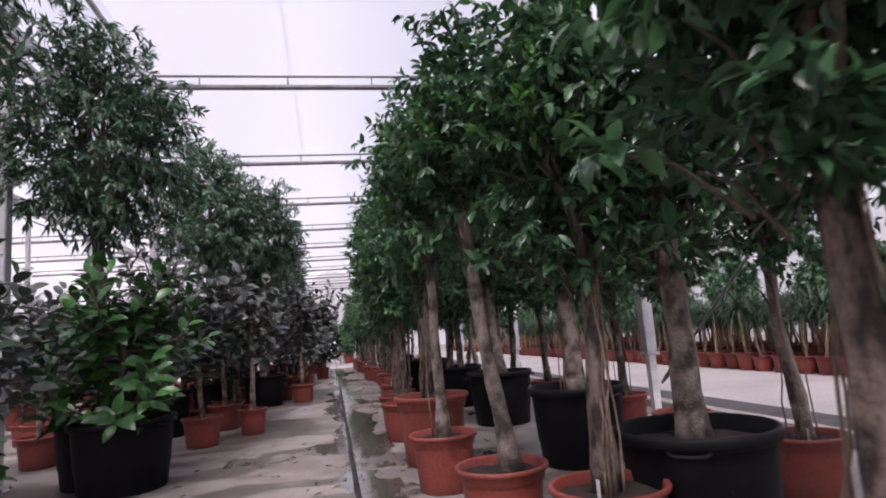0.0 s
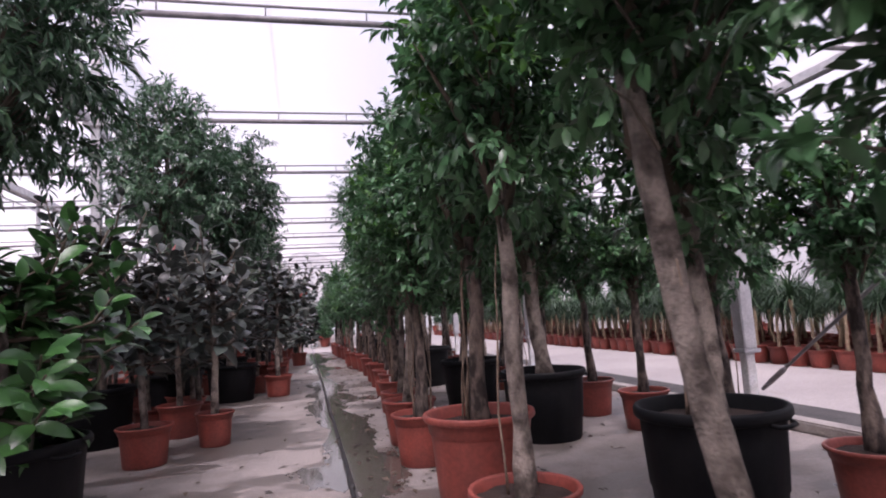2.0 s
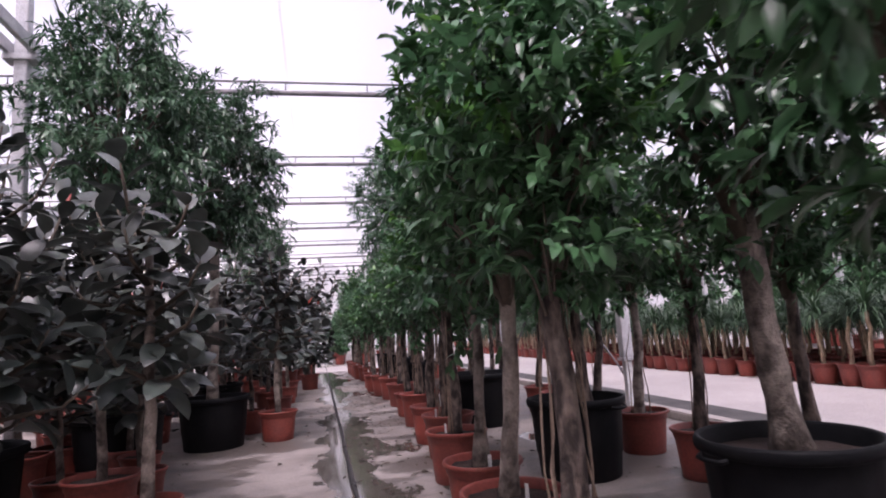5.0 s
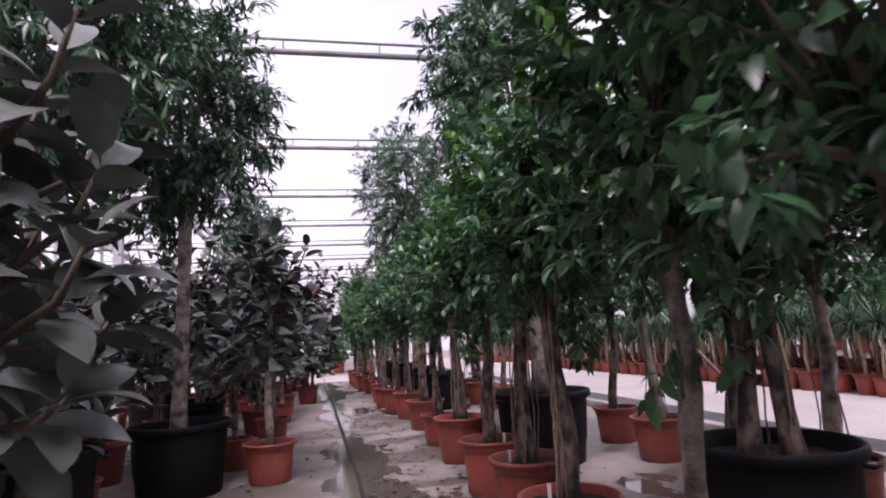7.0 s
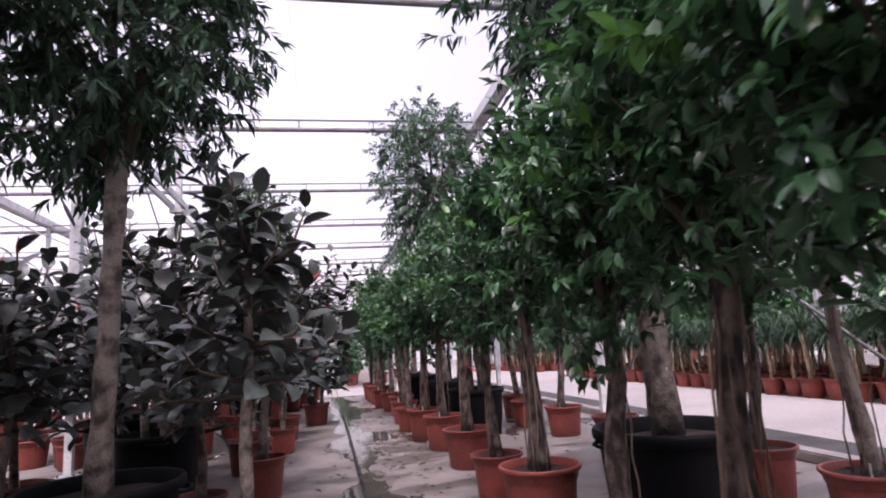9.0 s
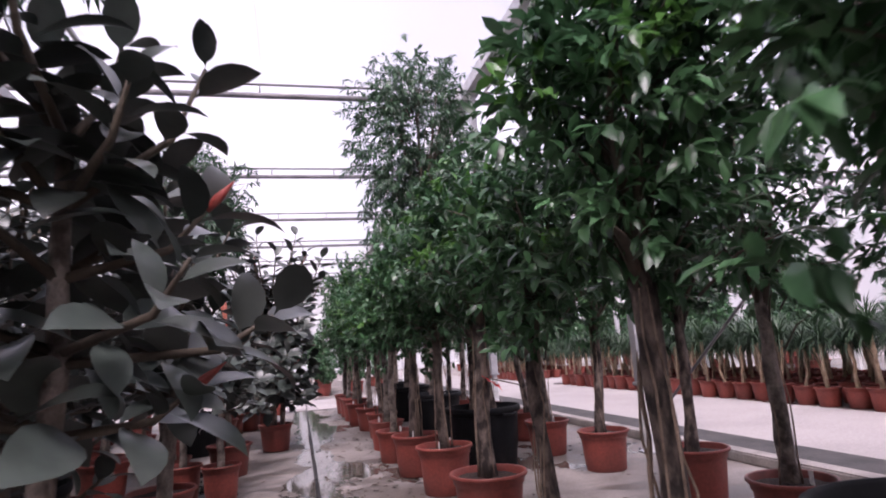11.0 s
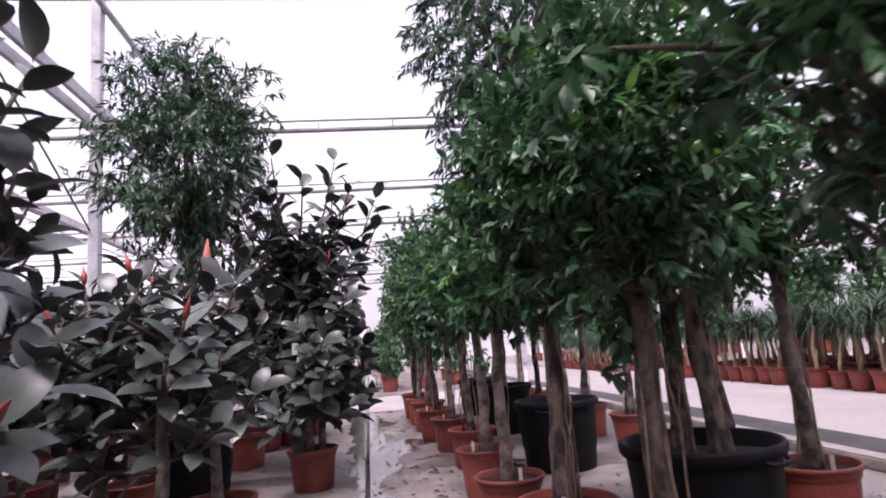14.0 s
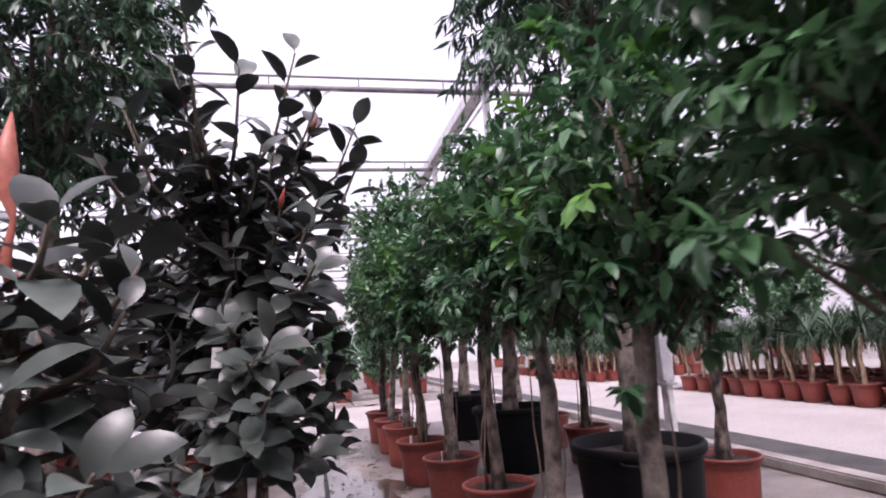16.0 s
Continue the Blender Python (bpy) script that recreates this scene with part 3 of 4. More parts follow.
for nm, a, b in (("wall_west", (BAYS[0], Y0), (BAYS[0], Y1)), ("wall_east", (BAYS[-1], Y0), (BAYS[-1], Y1)), ("wall_south", (BAYS[0], Y0), (BAYS[-1], Y0)), ("wall_north", (BAYS[0], Y1), (BAYS[-1], Y1))):
    ex, ey = (0.03, 0) if a[0] == b[0] else (0, 0.03)
    w = structure(nm, Build().box(min(a[0], b[0]) - ex, max(a[0], b[0]) + ex, min(a[1], b[1]) - ey, max(a[1], b[1]) + ey, 0, EAVE + (RISE if ey else 0)).mesh(nm, FILM, False), "white translucent film wall of the greenhouse", "wall")
    w.visible_shadow = False

TRUSS_Y = [-9.1 + 5.2 * k for k in range(14)]


def roof_truss(half):
    t = empty("roof_truss", "weathered steel truss of two horizontal pipes", "truss", "roof trusses")
    part("lower_pipe", Build().tube([(-half, 0, 6.30), (half, 0, 6.30)], [0.055, 0.055], 10).mesh("lower_pipe", STEEL_DARK), t)
    part("upper_pipe", Build().tube([(-half, 0, 6.53), (half, 0, 6.53)], [0.026, 0.026], 8).mesh("upper_pipe", STEEL_DARK), t)
    clip = Build().tube([(0, 0, 6.35), (0, 0, 6.51)], [0.014, 0.014], 6).mesh("clip", STEEL_DARK)
    for x in (-0.75, -0.25, 0.25, 0.75):
        part("clip", clip, t).location.x = x * half
    return t


for x0, x1 in list(zip(BAYS, BAYS[1:]))[1:6]:
    first = None
    for y in TRUSS_Y:
        m = pose((x0 + x1) / 2, y, 0)
        if first is None:
            first = roof_truss((x1 - x0) / 2 - 0.02)
            first.matrix_basis = m
        else:
            copy_thing(first, m)


def column():
    c = empty("steel_column", "galvanised square steel column with a white painted foot", "column", "greenhouse columns")
    part("shaft", Build().box(-0.065, 0.065, -0.065, 0.065, 0.74, 6.6, 0.008).mesh("shaft", STEEL, False), c)
    part("foot", Build().box(-0.045, 0.045, -0.045, 0.045, 0.01, 0.76, 0.006).mesh("foot", WHITE_PAINT, False), c, "white painted lower post")
    part("bracket", Build().box(-0.085, 0.085, -0.085, 0.085, 0.70, 0.735, 0.006).mesh("bracket", STEEL, False), c)
    part("base_plate", Build().box(-0.11, 0.11, -0.11, 0.11, 0.0, 0.015, 0.004).mesh("base_plate", STEEL, False), c)
    part("beam_seat", Build().box(-0.17, 0.17, -0.10, 0.10, 4.40, 4.47, 0.006).mesh("beam_seat", STEEL, False), c)
    bolt = Build().tube([(0, 0, 0.012), (0, 0, 0.045)], [0.012, 0.012], 6).mesh("bolt", STEEL_DARK)
    for sx in (-0.085, 0.085):
        for sy in (-0.085, 0.085):
            part("bolt", bolt, c).location = (sx, sy, 0)
    return c


first = None
for x in (-10.0, -3.2, 3.6, 12.3):
    for y in TRUSS_Y:
        m = pose(x, y, 0)
        if first is None:
            first = column()
            first.matrix_basis = m
        else:
            copy_thing(first, m)


def gutter_beam():
    g = empty("gutter_beam", "galvanised steel gutter running between columns", "beam", "greenhouse gutters")
    part("channel", Build().box(-0.14, 0.14, -15, 62, 6.50, 6.56, 0.01).mesh("channel", STEEL, False), g)
    for s in (-1, 1):
        part("side_rail", Build().box(s * 0.14 - 0.012, s * 0.14 + 0.012, -15, 62, 6.45, 6.72, 0.004).mesh("side_rail", STEEL, False), g)
    part("tie_pipe", Build().tube([(0, -15, 6.12), (0, 62, 6.12)], [0.03, 0.03], 8).mesh("tie_pipe", STEEL), g)
    return g


beam = gutter_beam()
beam.location.x = 3.6
copy_thing(beam, pose(12.3, 0, 0))
copy_thing(beam, pose(-10.0, 0, 0))
low = empty("gutter_beam", "low galvanised steel gutter bracketed to columns", "beam", "greenhouse gutters")
for sx in (-0.13, 0.13):
    part("side_rail", Build().box(sx - 0.03, sx + 0.03, -15, 62, 4.475, 4.62, 0.006).mesh("side_rail", STEEL, False), low)
part("tie_pipe", Build().tube([(0.1, -15, 6.10), (0.1, 62, 6.10)], [0.045, 0.045], 8).mesh("tie_pipe", STEEL), low)
low.location.x = -3.2
for x in (-6.6, -0.75, 7.95):
    tagged(new("ridge_pipe", Build().tube([(x, -14, 8.42), (x, 62, 8.42)], [0.010, 0.010], 8).mesh("ridge_pipe", WHITE_PAINT)), "thin steel ridge pipe under the film", "pipe", "ridge pipes")

# crossed brace rods between columns
for x, ya, za, yb, zb in ((3.6, 16.8, 0.38, 11.9, 3.9), (3.6, 11.75, 0.38, 16.7, 3.9), (3.6, 6.45, 0.38, 1.5, 3.9), (-3.3, 16.85, 3.0, 11.8, 6.0), (-3.3, 17.0, 6.0, 22.0, 3.0)):
    rod = empty("brace_rod", "thin steel brace rod bolted to a column", "rod", "brace rods")
    a, b = Vector((x + 0.08, ya, za)), Vector((x + 0.08, yb, zb))
    part("rod", Build().tube([a, b], [0.014, 0.014], 6).mesh("rod", STEEL_DARK), rod)
    part("turnbuckle", Build().tube([a, a.lerp(b, 0.02), a.lerp(b, 0.05), a.lerp(b, 0.06)], [0.016, 0.024, 0.024, 0.015], 8).mesh("turnbuckle", STEEL_DARK), rod)

# ---- plants ----
G = [LEAF, LEAF_BRIGHT]
for i in range(4):
    PROTOS["slim", i] = ficus(11 + i, "clay", "potted_ficus_tree", "slim ficus tree with dense green crown in terracotta pot", (0.042, 0.05, 0.04, 0.047)[i], 1.42, (3.2, 2.75, 3.35, 2.6)[i], (0.55, 0.50, 0.56, 0.50)[i],
                              330, 15, 0.082, 0.44, FINE, G, z0=1.26, bark=(BARK, BARK_DARK, BARK, BARK_DARK)[i], roots=(2, 7, 0, 5)[i], lump=0.5)
PROTOS["wide_clay", 0] = ficus(31, "clay", "potted_ficus_tree", "stout ficus tree with full crown in deep terracotta pot", 0.05, 1.5, 3.3, 0.46, 300, 15, 0.085, 0.42, FINE, G, z0=1.3, d=0.64, h=0.56, bark=BARK_DARK, roots=5)
PROTOS["giant", 0] = ficus(35, "black", "tall_potted_ficus", "very tall narrow-leaved ficus with hanging foliage in black tub", 0.075, 2.7, 6.1, 1.15, 980, 17, 0.12, 0.26, COARSE, [LEAF_NARROW], z0=2.55, bark=BARK, lean=0.04, droop=0.6, hang=0.45, lump=0.4)
for i in range(2):
    PROTOS["slim_low", i] = ficus(37 + i, "clay", "potted_ficus_tree", "ficus tree with low rounded crown in terracotta pot", (0.042, 0.044)[i], 1.4, (2.3, 2.55)[i], (0.50, 0.54)[i], 260, 15, 0.08, 0.45, FINE, G, z0=1.27, d=0.47, h=0.36, bark=(BARK, BARK_DARK)[i], roots=(2, 6)[i], lump=0.5)
PROTOS["slim_high", 0] = ficus(39, "clay", "potted_ficus_tree", "slim ficus tree with high narrow crown in terracotta pot", 0.045, 1.72, 3.2, 0.50, 310, 15, 0.08, 0.45, FINE, G, z0=1.62, bark=BARK, roots=1, lean=0.03, lump=0.5)
PROTOS["leaning", 0] = ficus(39, "clay", "potted_ficus_tree", "leaning pale-trunked ficus tree in terracotta pot", 0.046, 1.75, 3.2, 0.46, 250, 15, 0.08, 0.45, FINE, G, z0=1.6, bark=BARK, roots=1, tip=(-0.07, 0.14), lump=0.5)
PROTOS["slim_mid", 0] = ficus(36, "clay", "potted_ficus_tree", "thick-trunked ficus tree with airy crown in terracotta pot", 0.053, 1.5, 2.75, 0.56, 250, 14, 0.08, 0.45, FINE, G, z0=1.35, d=0.54, h=0.38, bark=BARK_DARK, roots=5, lump=0.55)
for i in range(3):
    PROTOS["big", i] = ficus(41 + i, "black", "large_potted_ficus", "large ficus tree with broad dark crown in black tub", (0.072, 0.08, 0.075)[i], (1.6, 1.55, 1.7)[i], (3.5, 3.1, 3.6)[i], (0.76, 0.7, 0.68)[i],
                             (480, 420, 450)[i], 14, 0.094, 0.46, FINE, G, z0=(1.45, 1.27, 1.5)[i], bark=(BARK, BARK_DARK, BARK)[i], roots=(0, 8, 3)[i], strands=(1, 2, 1)[i], lean=0.04, lump=0.4)
for i in range(2):
    PROTOS["tall", i] = ficus(51 + i, "black", "tall_potted_ficus", "tall narrow-leaved ficus tree with bare trunk in black tub", 0.07, 2.5, (4.8, 5.05)[i], (1.04, 1.0)[i], 760, 17, 0.125, 0.25, COARSE, [LEAF_NARROW], z0=2.3,
                              bark=BARK, lean=0.05, droop=0.45, hang=0.3, d=0.88, lump=0.4)
for i in range(3):
    PROTOS["small", i] = ficus(61 + i, "clay", "small_potted_ficus", "small ficus tree with clipped crown in terracotta pot", 0.045, (1.35, 1.45, 1.4)[i], (2.3, 2.8, 2.6)[i], (0.5, 0.58, 0.6)[i], 260, 15, 0.082, 0.46, COARSE, G, z0=(1.28, 1.35, 1.25)[i],
                               bark=(BARK_DARK, BARK, BARK_DARK)[i], roots=(0, 3, 2)[i], d=0.50, h=0.37)
for i in range(2):
    PROTOS["far", i] = ficus(71 + i, "clay", "potted_ficus_tree", "leafy ficus tree in terracotta pot far down the aisle", 0.06, 1.2, (3.0, 2.4)[i], 0.7, 110, 11, 0.20, 0.45, COARSE, [LEAF], z0=1.0, tag=False)
for i in range(4):
    PROTOS["rubber", i] = whorled(81 + i, "clay", "rubber_plant", "rubber plant with large dark glossy leaves in terracotta pot", (0.85, 0.95, 0.75, 0.95)[i], (2.0, 2.35, 1.65, 2.1)[i], (0.6, 0.66, 0.5, 0.62)[i],
                                  (19, 23, 14, 21)[i], 9, (0.26, 0.265, 0.23, 0.255)[i], 0.50, LEAF_RUBBER, d=(0.5, 0.5, 0.36, 0.5)[i], h=(0.36, 0.36, 0.31, 0.36)[i])
for i in range(2):
    PROTOS["rubber_slim", i] = whorled(87 + i, "clay", "rubber_plant", "slender rubber plant with whorls of big leaves in terracotta pot", 1.0, (2.3, 2.5)[i], (0.66, 0.74)[i], (16, 22)[i], 10, 0.285, 0.50, LEAF_RUBBER, 0.034, d=(0.40, 0.5)[i], h=(0.34, 0.36)[i], droop=0.3, taper=0.25)
PROTOS["rubber_flame", 0] = whorled(86, "clay", "rubber_plant", "rubber plant with a furled orange-red new leaf in terracotta pot", 0.9, 1.8, 0.62, 17, 10, 0.27, 0.50, LEAF_RUBBER, 0.032, d=0.5, h=0.35, droop=0.3, sheath=0.0)
flame = Build().tube([(0.02, 0, 1.50), (0.03, 0.01, 1.60), (0.02, 0, 1.72), (0.04, 0.0, 1.80), (0.05, 0.0, 1.90), (0.04, 0, 2.06)], [0.010, 0.016, 0.008, 0.026, 0.036, 0.003], 8)
part("leaf_sheath", flame.mesh("leaf_sheath", LEAF_FLAME), PROTOS["rubber_flame", 0], "furled orange-red new leaf")
PROTOS["rubber_tree", 0] = whorled(91, "clay", "rubber_plant", "tall many-stemmed rubber plant with dark leaves in terracotta pot", 0.55, 3.15, 1.05, 88, 11, 0.285, 0.50, LEAF_RUBBER, 0.03, stems=4, taper=0.12, d=0.5, h=0.38, sheath=0.12)
PROTOS["rubber_tub", 0] = whorled(92, "black", "rubber_plant", "bushy rubber plant with dark glossy leaves in black tub", 0.95, 2.75, 0.9, 44, 9, 0.26, 0.50, LEAF_RUBBER, 0.035, stems=3, sheath=0.1)
PROTOS["broad", 0] = whorled(95, "black", "broadleaf_bush", "broad-leaved green bush filling a black tub", 0.62, 2.0, 0.95, 68, 9, 0.28, 0.42, LEAF_BROAD, 0.03, stems=4, d=0.9, sheath=0.0, droop=0.3)
PROTOS["bush", 0] = ficus(97, "clay", "clipped_shrub", "dense clipped shrub in terracotta pot", 0.04, 0.6, 1.5, 0.55, 90, 10, 0.15, 0.45, COARSE, [LEAF], z0=0.42, tag=False)
PROTOS["bush_tub", 0] = ficus(98, "black", "conical_shrub", "conical grey-green shrub in black tub", 0.06, 0.9, 2.6, 0.75, 240, 12, 0.14, 0.35, COARSE, [LEAF_NARROW], z0=0.75, tag=False)
for i in range(4):
    PROTOS["strap", i] = strap_plant(101 + i, (0.68, 0.76, 0.60, 0.71)[i])

rnd = random.Random(5)


def put(kind, options, spots, group):
    for k, (x, y, *rest) in enumerate(spots):
        i = rest[0] if rest else options[k % len(options)]
        place((kind, i), x, y, rest[2] if len(rest) > 2 else rnd.uniform(0, 360), rest[1] if len(rest) > 1 else rnd.uniform(0.97, 1.04), group=group)


# right of the aisle: slim trees in terracotta
put("slim", (0, 1, 2, 3), [(0.98, -0.3, 1), (1.0, 1.05, 1), (1.14, 2.62, 1), (0.72, 6.9, 1), (0.76, 7.74, 2), (0.83, 8.55, 0), (0.93, 9.72, 3), (1.06, 10.64, 1), (1.06, 11.48, 3), (1.13, 12.75, 1), (1.18, 16.27, 3), (1.1, 17.18, 1),
                           (1.0, 22.2, 3), (1.0, 23.2, 0), (0.98, 24.1, 2), (0.96, 25.0, 3)], "front row of trees")
put("slim_low", (0, 1), [(1.13, 13.78, 1, 0.93), (1.02, 18.1, 0, 0.98), (1.06, 19.1, 0), (1.15, 20.25, 1), (1.09, 21.35, 0)], "front row of trees")
put("wide_clay", (0, 1), [(0.82, 5.52, 0, 1.08)], "front row of trees")
put("leaning", (0,), [(0.84, 3.32, 0, 1.0, 0.0)], "front row of trees")
put("slim_high", (0,), [(0.74, 4.56, 0, 1.0)], "front row of trees")
put("slim_mid", (0,), [(1.2, 15.05, 0, 1.0)], "front row of trees")
put("giant", (0,), [(1.9, 19.8, 0, 1.0)], "second row of trees in tubs")
put("big", (0, 1, 2), [(1.68, 2.75, 0), (1.95, 4.85, 2), (1.98, 7.3, 0), (1.88, 9.45, 1), (1.82, 17.15, 1), (1.95, 22.3, 0), (2.05, 24.6, 2), (1.9, 0.5, 1), (1.75, -1.9, 2)], "second row of trees in tubs")
put("tall", (0, 1), [(1.84, 12.35, 0, 1.05)], "second row of trees in tubs")
put("small", (0, 1, 2), [(2.75, 3.3, 1), (2.75, 4.6, 0), (2.97, 6.0, 2), (2.97, 7.2, 0), (2.9, 8.15, 0), (2.68, 8.95, 2), (2.74, 9.96, 1), (2.8, 10.9, 2), (2.78, 11.9, 1), (2.89, 12.9, 2), (2.68, 13.97, 1), (2.83, 15.05, 0), (2.78, 16.37, 2),
                         (2.66, 17.45, 1), (2.85, 18.6, 2), (2.87, 20.3, 0), (2.75, 21.3, 1), (2.73, 22.25, 2), (2.72, 23.25, 0), (2.75, 24.4, 1), (2.8, 2.0, 2), (2.7, 0.6, 0)], "back row of small trees")

# left of the aisle
put("broad", (0,), [(-1.93, 5.98, 0, 1.0), (-2.35, 3.4, 0, 0.8)], "broadleaf bushes")
put("tall", (0, 1), [(-2.25, 6.4, 0, 0.97), (-2.1, 11.35, 1, 1.0), (-1.42, 12.6, 0, 0.97), (-1.56, 20.4, 1, 0.93), (-2.6, 3.2, 1), (-2.3, 0.8, 0)], "narrow-leaved trees in tubs")
put("rubber_tub", (0,), [(-1.75, 15.0), (-2.55, 16.6, 0, 1.05), (-2.5, 9.4)], "rubber plants in tubs")
put("rubber", (0, 1, 2, 3), [(-1.68, 8.06, 0), (-1.65, 9.5, 1), (-1.08, 13.5, 2), (-0.78, 17.1, 2), (-1.05, 15.9, 1),
                             (-1.7, 19.3, 0), (-1.95, 17.7, 1), (-1.3, 21.6, 0), (-1.28, 22.8, 1), (-2.3, 20.8, 2), (-2.9, 20.2, 0), (-1.15, 17.3, 2), (-0.85, 24.0, 3), (-0.55, 26.2, 2), (-1.7, 10.6, 2), (-2.1, 10.0, 0, 0.8), (-2.0, 11.9, 2), (-2.35, 12.4, 0, 0.85), (-1.75, 16.1, 2), (-1.5, 9.9, 2), (-2.3, 13.4, 0), (-2.9, 12.3, 1), (-1.95, 14.0, 2), (-2.6, 14.3, 3), (-2.2, 15.5, 0), (-1.9, 11.0, 0, 0.9), (-2.6, 11.3, 3), (-1.35, 17.9, 2), (-2.2, 18.7, 0, 0.85), (-2.0, 22.3, 0, 0.9)], "rubber plants beside the aisle")
put("rubber_slim", (0, 1), [(-1.16, 8.72, 0), (-0.68, 12.72, 1), (-0.78, 14.65, 0)], "rubber plants beside the aisle")
put("rubber_flame", (0,), [(-0.84, 18.35, 0, 1.0)], "rubber plants beside the aisle")
put("rubber_tree", (0,), [(-0.40, 20.05, 0, 0.97), (-1.0, 23.2, 0, 0.92)], "tall rubber plants")
put("rubber", (0, 1, 2, 3), [(-3.05, 10.8, 1), (-3.4, 13.3, 0), (-3.0, 14.6, 3), (-3.5, 17.8, 1), (-3.2, 19.0, 3), (-3.6, 22.0, 1), (-2.4, 23.6, 0, 1.4), (-3.3, 24.8, 3), (-4.1, 11.9, 0), (-4.3, 15.6, 1), (-4.2, 20.6, 3), (-3.6, 9.2, 3), (-3.4, 7.8, 0), (-4.2, 9.8, 1),
                             (-4.3, 18.4, 0), (-4.4, 23.2, 1)], "rubber plants behind")
put("bush", (0,), [(-6.4 - 1.1 * (k % 3), 3.0 + 1.25 * k) for k in range(18)], "shrubs in the next bay")
put("far", (0, 1), [(-9.8 - 0.7 * (k % 2), 2 + 2.3 * k) for k in range(11)], "trees in the next bay")

put("rubber", (0, 2, 3, 2), [(-2.75 - 0.62 * (k % 4) + rnd.uniform(-0.12, 0.12), 2.2 + 0.72 * k + rnd.uniform(-0.2, 0.2)) for k in range(32)], "rubber plants behind")
put("bush", (0,), [(-5.9 - 0.9 * (k % 2), 2.6 + 0.85 * k) for k in range(26)], "shrubs in the next bay")

# beyond the crossing
put("bush", (0,), [(0.75, 32.4), (0.85, 33.8), (0.8, 35.2), (0.9, 37.0), (1.9, 32.6), (1.9, 34.4), (2.9, 33.2), (0.85, 39), (0.85, 41.5), (2.0, 37.5)], "shrubs beyond the crossing")
put("bush_tub", (0,), [(-0.75, 33.2), (-0.85, 35.5), (-0.8, 38.0), (-1.9, 34.2), (-2.1, 37.0), (-0.9, 41), (-3.2, 33.5), (-0.9, 45)], "conical shrubs beyond the crossing")
put("far", (0, 1), [(1.2, 43.5), (1.0, 46), (1.1, 49), (2.2, 41), (2.6, 45), (-1.2, 48.5), (-1.4, 52), (1.2, 53), (-2.6, 44), (3.0, 36.4), (0.6, 57.5), (-0.6, 58)], "trees beyond the crossing")

# block of strap-leaved plants across the road
k = 0
for row in range(5):
    for j in range(58):
        place(("strap", (k * 7 + row) % 4), 7.72 + 0.47 * row + rnd.uniform(-0.05, 0.05), 1.5 + j * 0.46 + 0.1 * (row % 2) + rnd.uniform(-0.05, 0.05), rnd.uniform(0, 360), rnd.uniform(0.92, 1.1))
        k += 1


def joined_yuccas(name, spots):
    """The plants farther back, joined into one mesh."""
    mats, v, f, fm = [], [], [], []
    for key, x, y, turn, size in spots:
        m = pose(x, y, 0, 0, 0, turn) @ Matrix.Diagonal((size, size, size, 1))
        for o in PROTOS[key].children_recursive:
            mat = o.data.materials[0]
            if mat not in mats:
                mats.append(mat)
            base = len(v)
            v += [m @ q.co for q in o.data.vertices]
            f += [tuple(base + t for t in q.vertices) for q in o.data.polygons]
            fm += [mats.index(mat)] * len(o.data.polygons)
    me = mesh_of(name, v, f, mats[0])
    for mat in mats[1:]:
        me.materials.append(mat)
    me.polygons.foreach_set("material_index", fm)
    return tagged(new(name, me), "crowded potted yuccas in the rows farther back", "potted plants", kind="stuff")


back = [(("strap", (j + row) % 4), 10.1 + 0.47 * row + rnd.uniform(-0.05, 0.05), 1.5 + 0.46 * j + rnd.uniform(-0.05, 0.05), rnd.uniform(0, 360), rnd.uniform(0.92, 1.1)) for row in range(2) for j in range(58)]
back += [(("strap", (j + row) % 4), 7.7 + 0.5 * row + rnd.uniform(-0.06, 0.06), 31.8 + 0.5 * j, rnd.uniform(0, 360), rnd.uniform(0.8, 1.0)) for row in range(7) for j in range(14)]
joined_yuccas("yucca_block", back)
put("far", (0, 1), [(9.6 + 1.3 * (j % 5) + 0.3 * (j % 3), 33.5 + 0.9 * j) for j in range(18)], "trees beyond the crossing path")
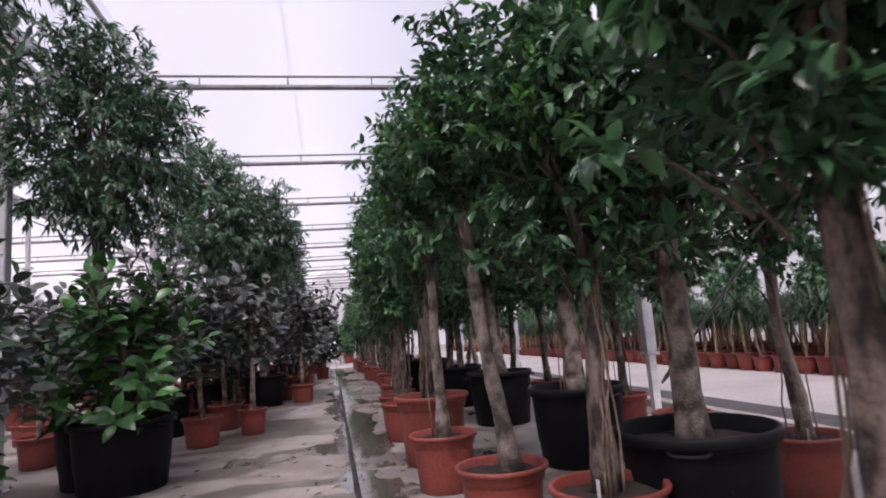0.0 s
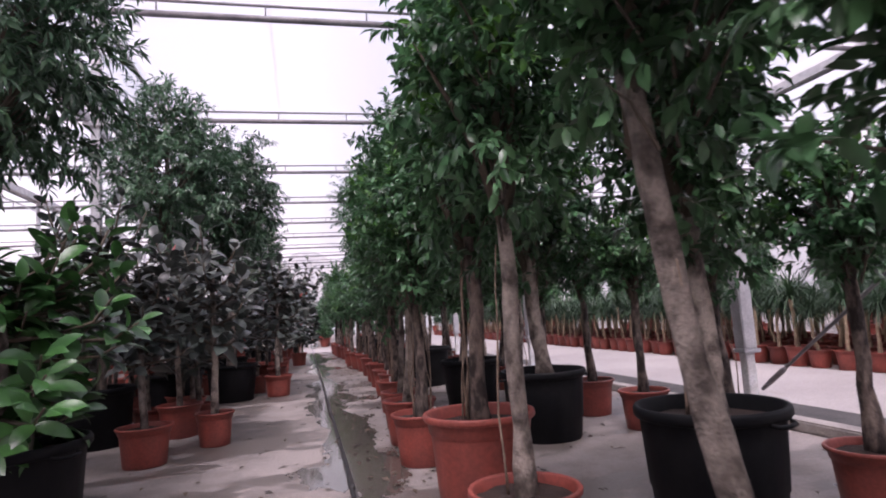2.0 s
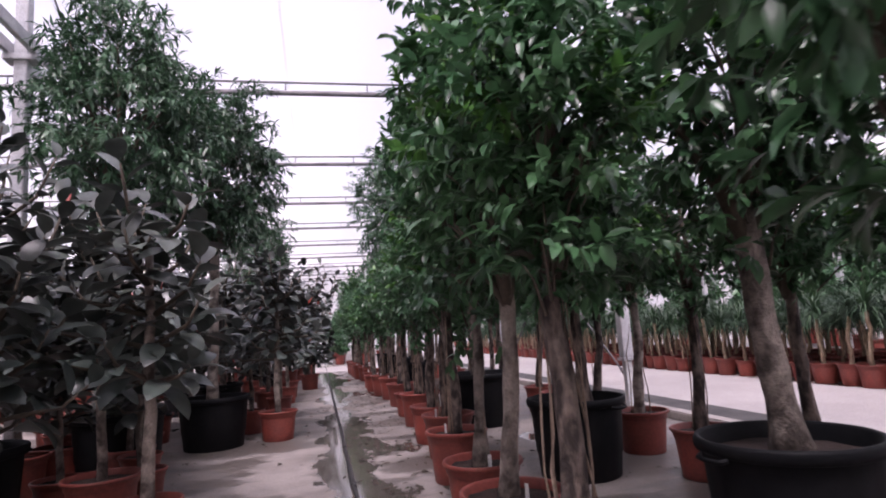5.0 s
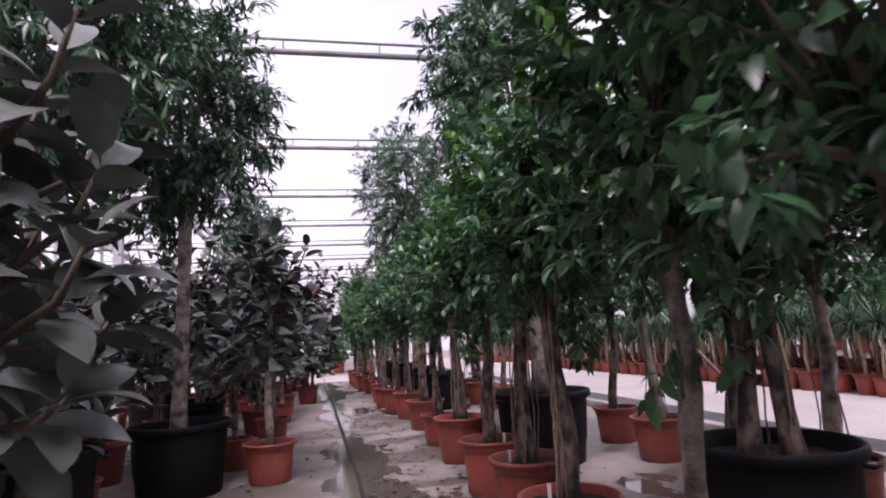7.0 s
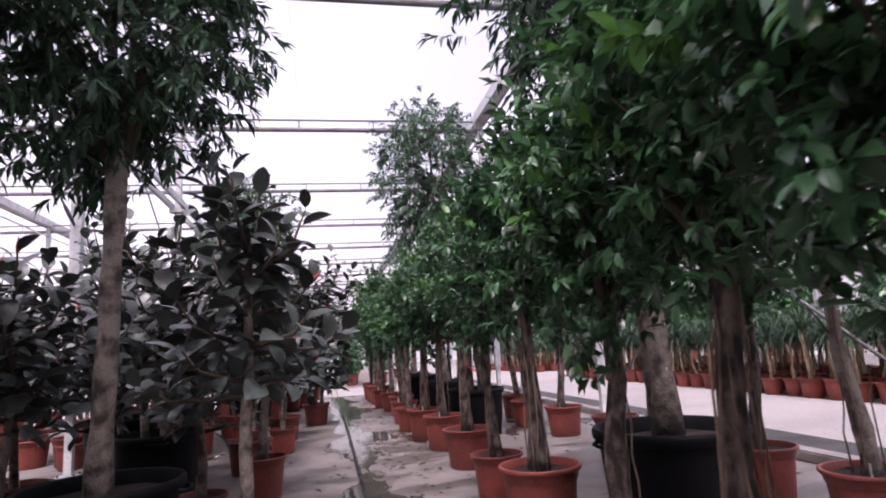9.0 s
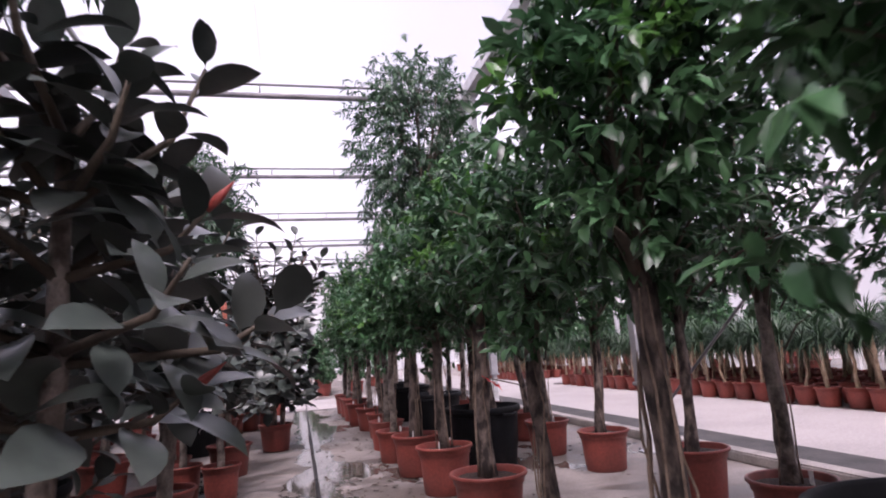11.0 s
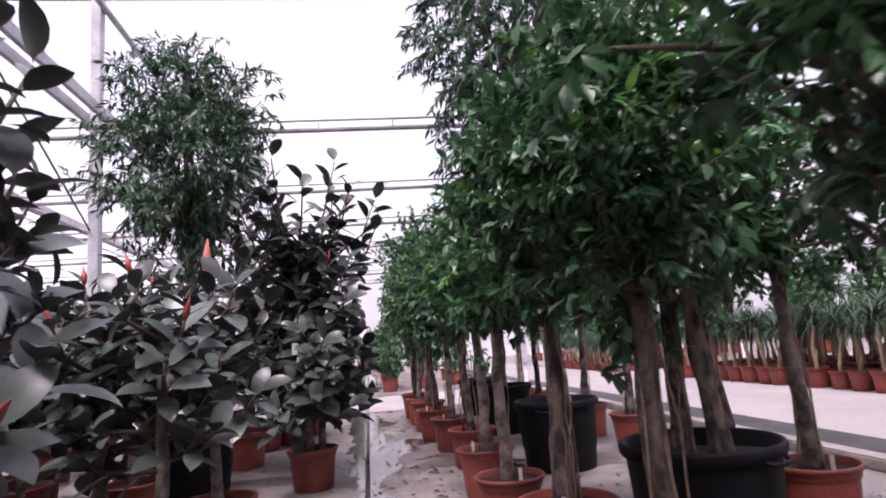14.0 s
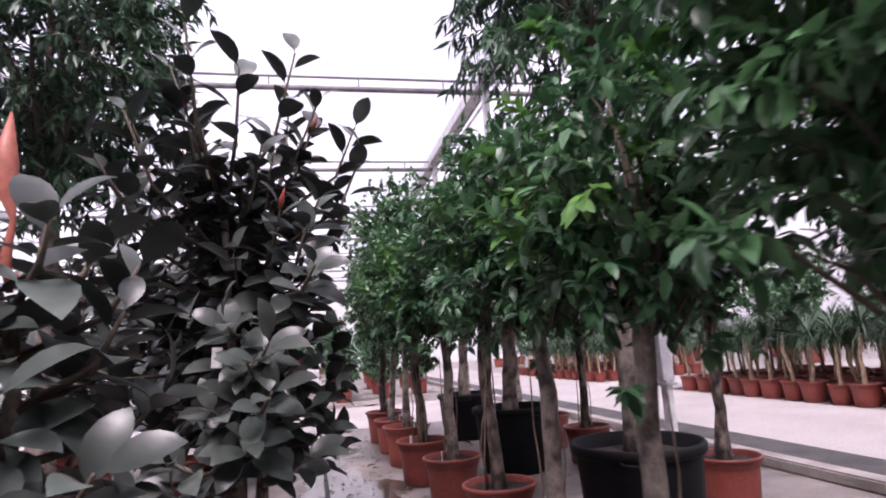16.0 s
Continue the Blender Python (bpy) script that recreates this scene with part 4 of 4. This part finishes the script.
put("far", (1, 0), [(15.0 + 1.1 * (j % 3), 8.0 + 2.0 * j, j % 2, 1.25) for j in range(20)], "trees in the far bay")
put("far", (0, 1), [(11.8 + 0.9 * (j % 3), 2.0 + 1.15 * j) for j in range(23)], "trees across the road")

# ---- small things ----
ribbon = empty("red_ribbon", "red cloth ribbon tied to a thin cane beside a trunk", "ribbon")
part("cane", Build().tube([(0, 0, 0), (0.06, 0.02, 0.13), (0.30, -0.05, 0.06)], [0.006, 0.006, 0.004], 6).mesh("cane", TWIG), ribbon)
rb = Build()
for i in range(7):
    w = 0.02 + 0.012 * i
    rb.v += [Vector((0.02 + i * 0.022, -w * 0.4, 0.14 - i * 0.018 + 0.012 * (i % 2))), Vector((0.03 + i * 0.022, w * 0.6, 0.15 - i * 0.012 - 0.012 * (i % 2)))]
for i in range(6):
    rb.f.append((2 * i, 2 * i + 1, 2 * i + 3, 2 * i + 2))
part("cloth", rb.mesh("cloth", RED_CLOTH), ribbon)
ribbon.matrix_basis = pose(1.165, 14.98, 0.88)

tag_big = tagged(new("hanging_label", Build().box(-0.025, 0.025, -0.001, 0.001, -0.10, 0.0).mesh("hanging_label", TAG, False)), "blank white paper label hanging in a rubber plant", "label")
tag_big.matrix_basis = pose(-0.46, 19.55, 1.33, 4, 3, 12)

litter = np.random.default_rng(9)
n = 1500
P = np.stack([litter.uniform(-2.2, 3.6, n), litter.uniform(0.5, 26, n), np.full(n, 0.010)], 1)
P[:, 0] = np.where(litter.uniform(0, 1, n) < 0.55, litter.normal(0.6, 0.35, n), P[:, 0])
a = litter.uniform(0, 6.28, n)
D = np.stack([np.cos(a), np.sin(a), np.zeros(n)], 1)
N = np.array([0, 0, 1.0]) + litter.normal(size=(n, 3)) * 0.12
L = litter.uniform(0.04, 0.10, n)
tagged(new("fallen_leaves", leaf_mesh("fallen_leaves", P, D, N, L, L * 0.45, COARSE, DEAD_LEAF)), "brown fallen leaves scattered on wet concrete", "leaves", kind="stuff")

for key, proto in PROTOS.items():
    assert key in USED, key
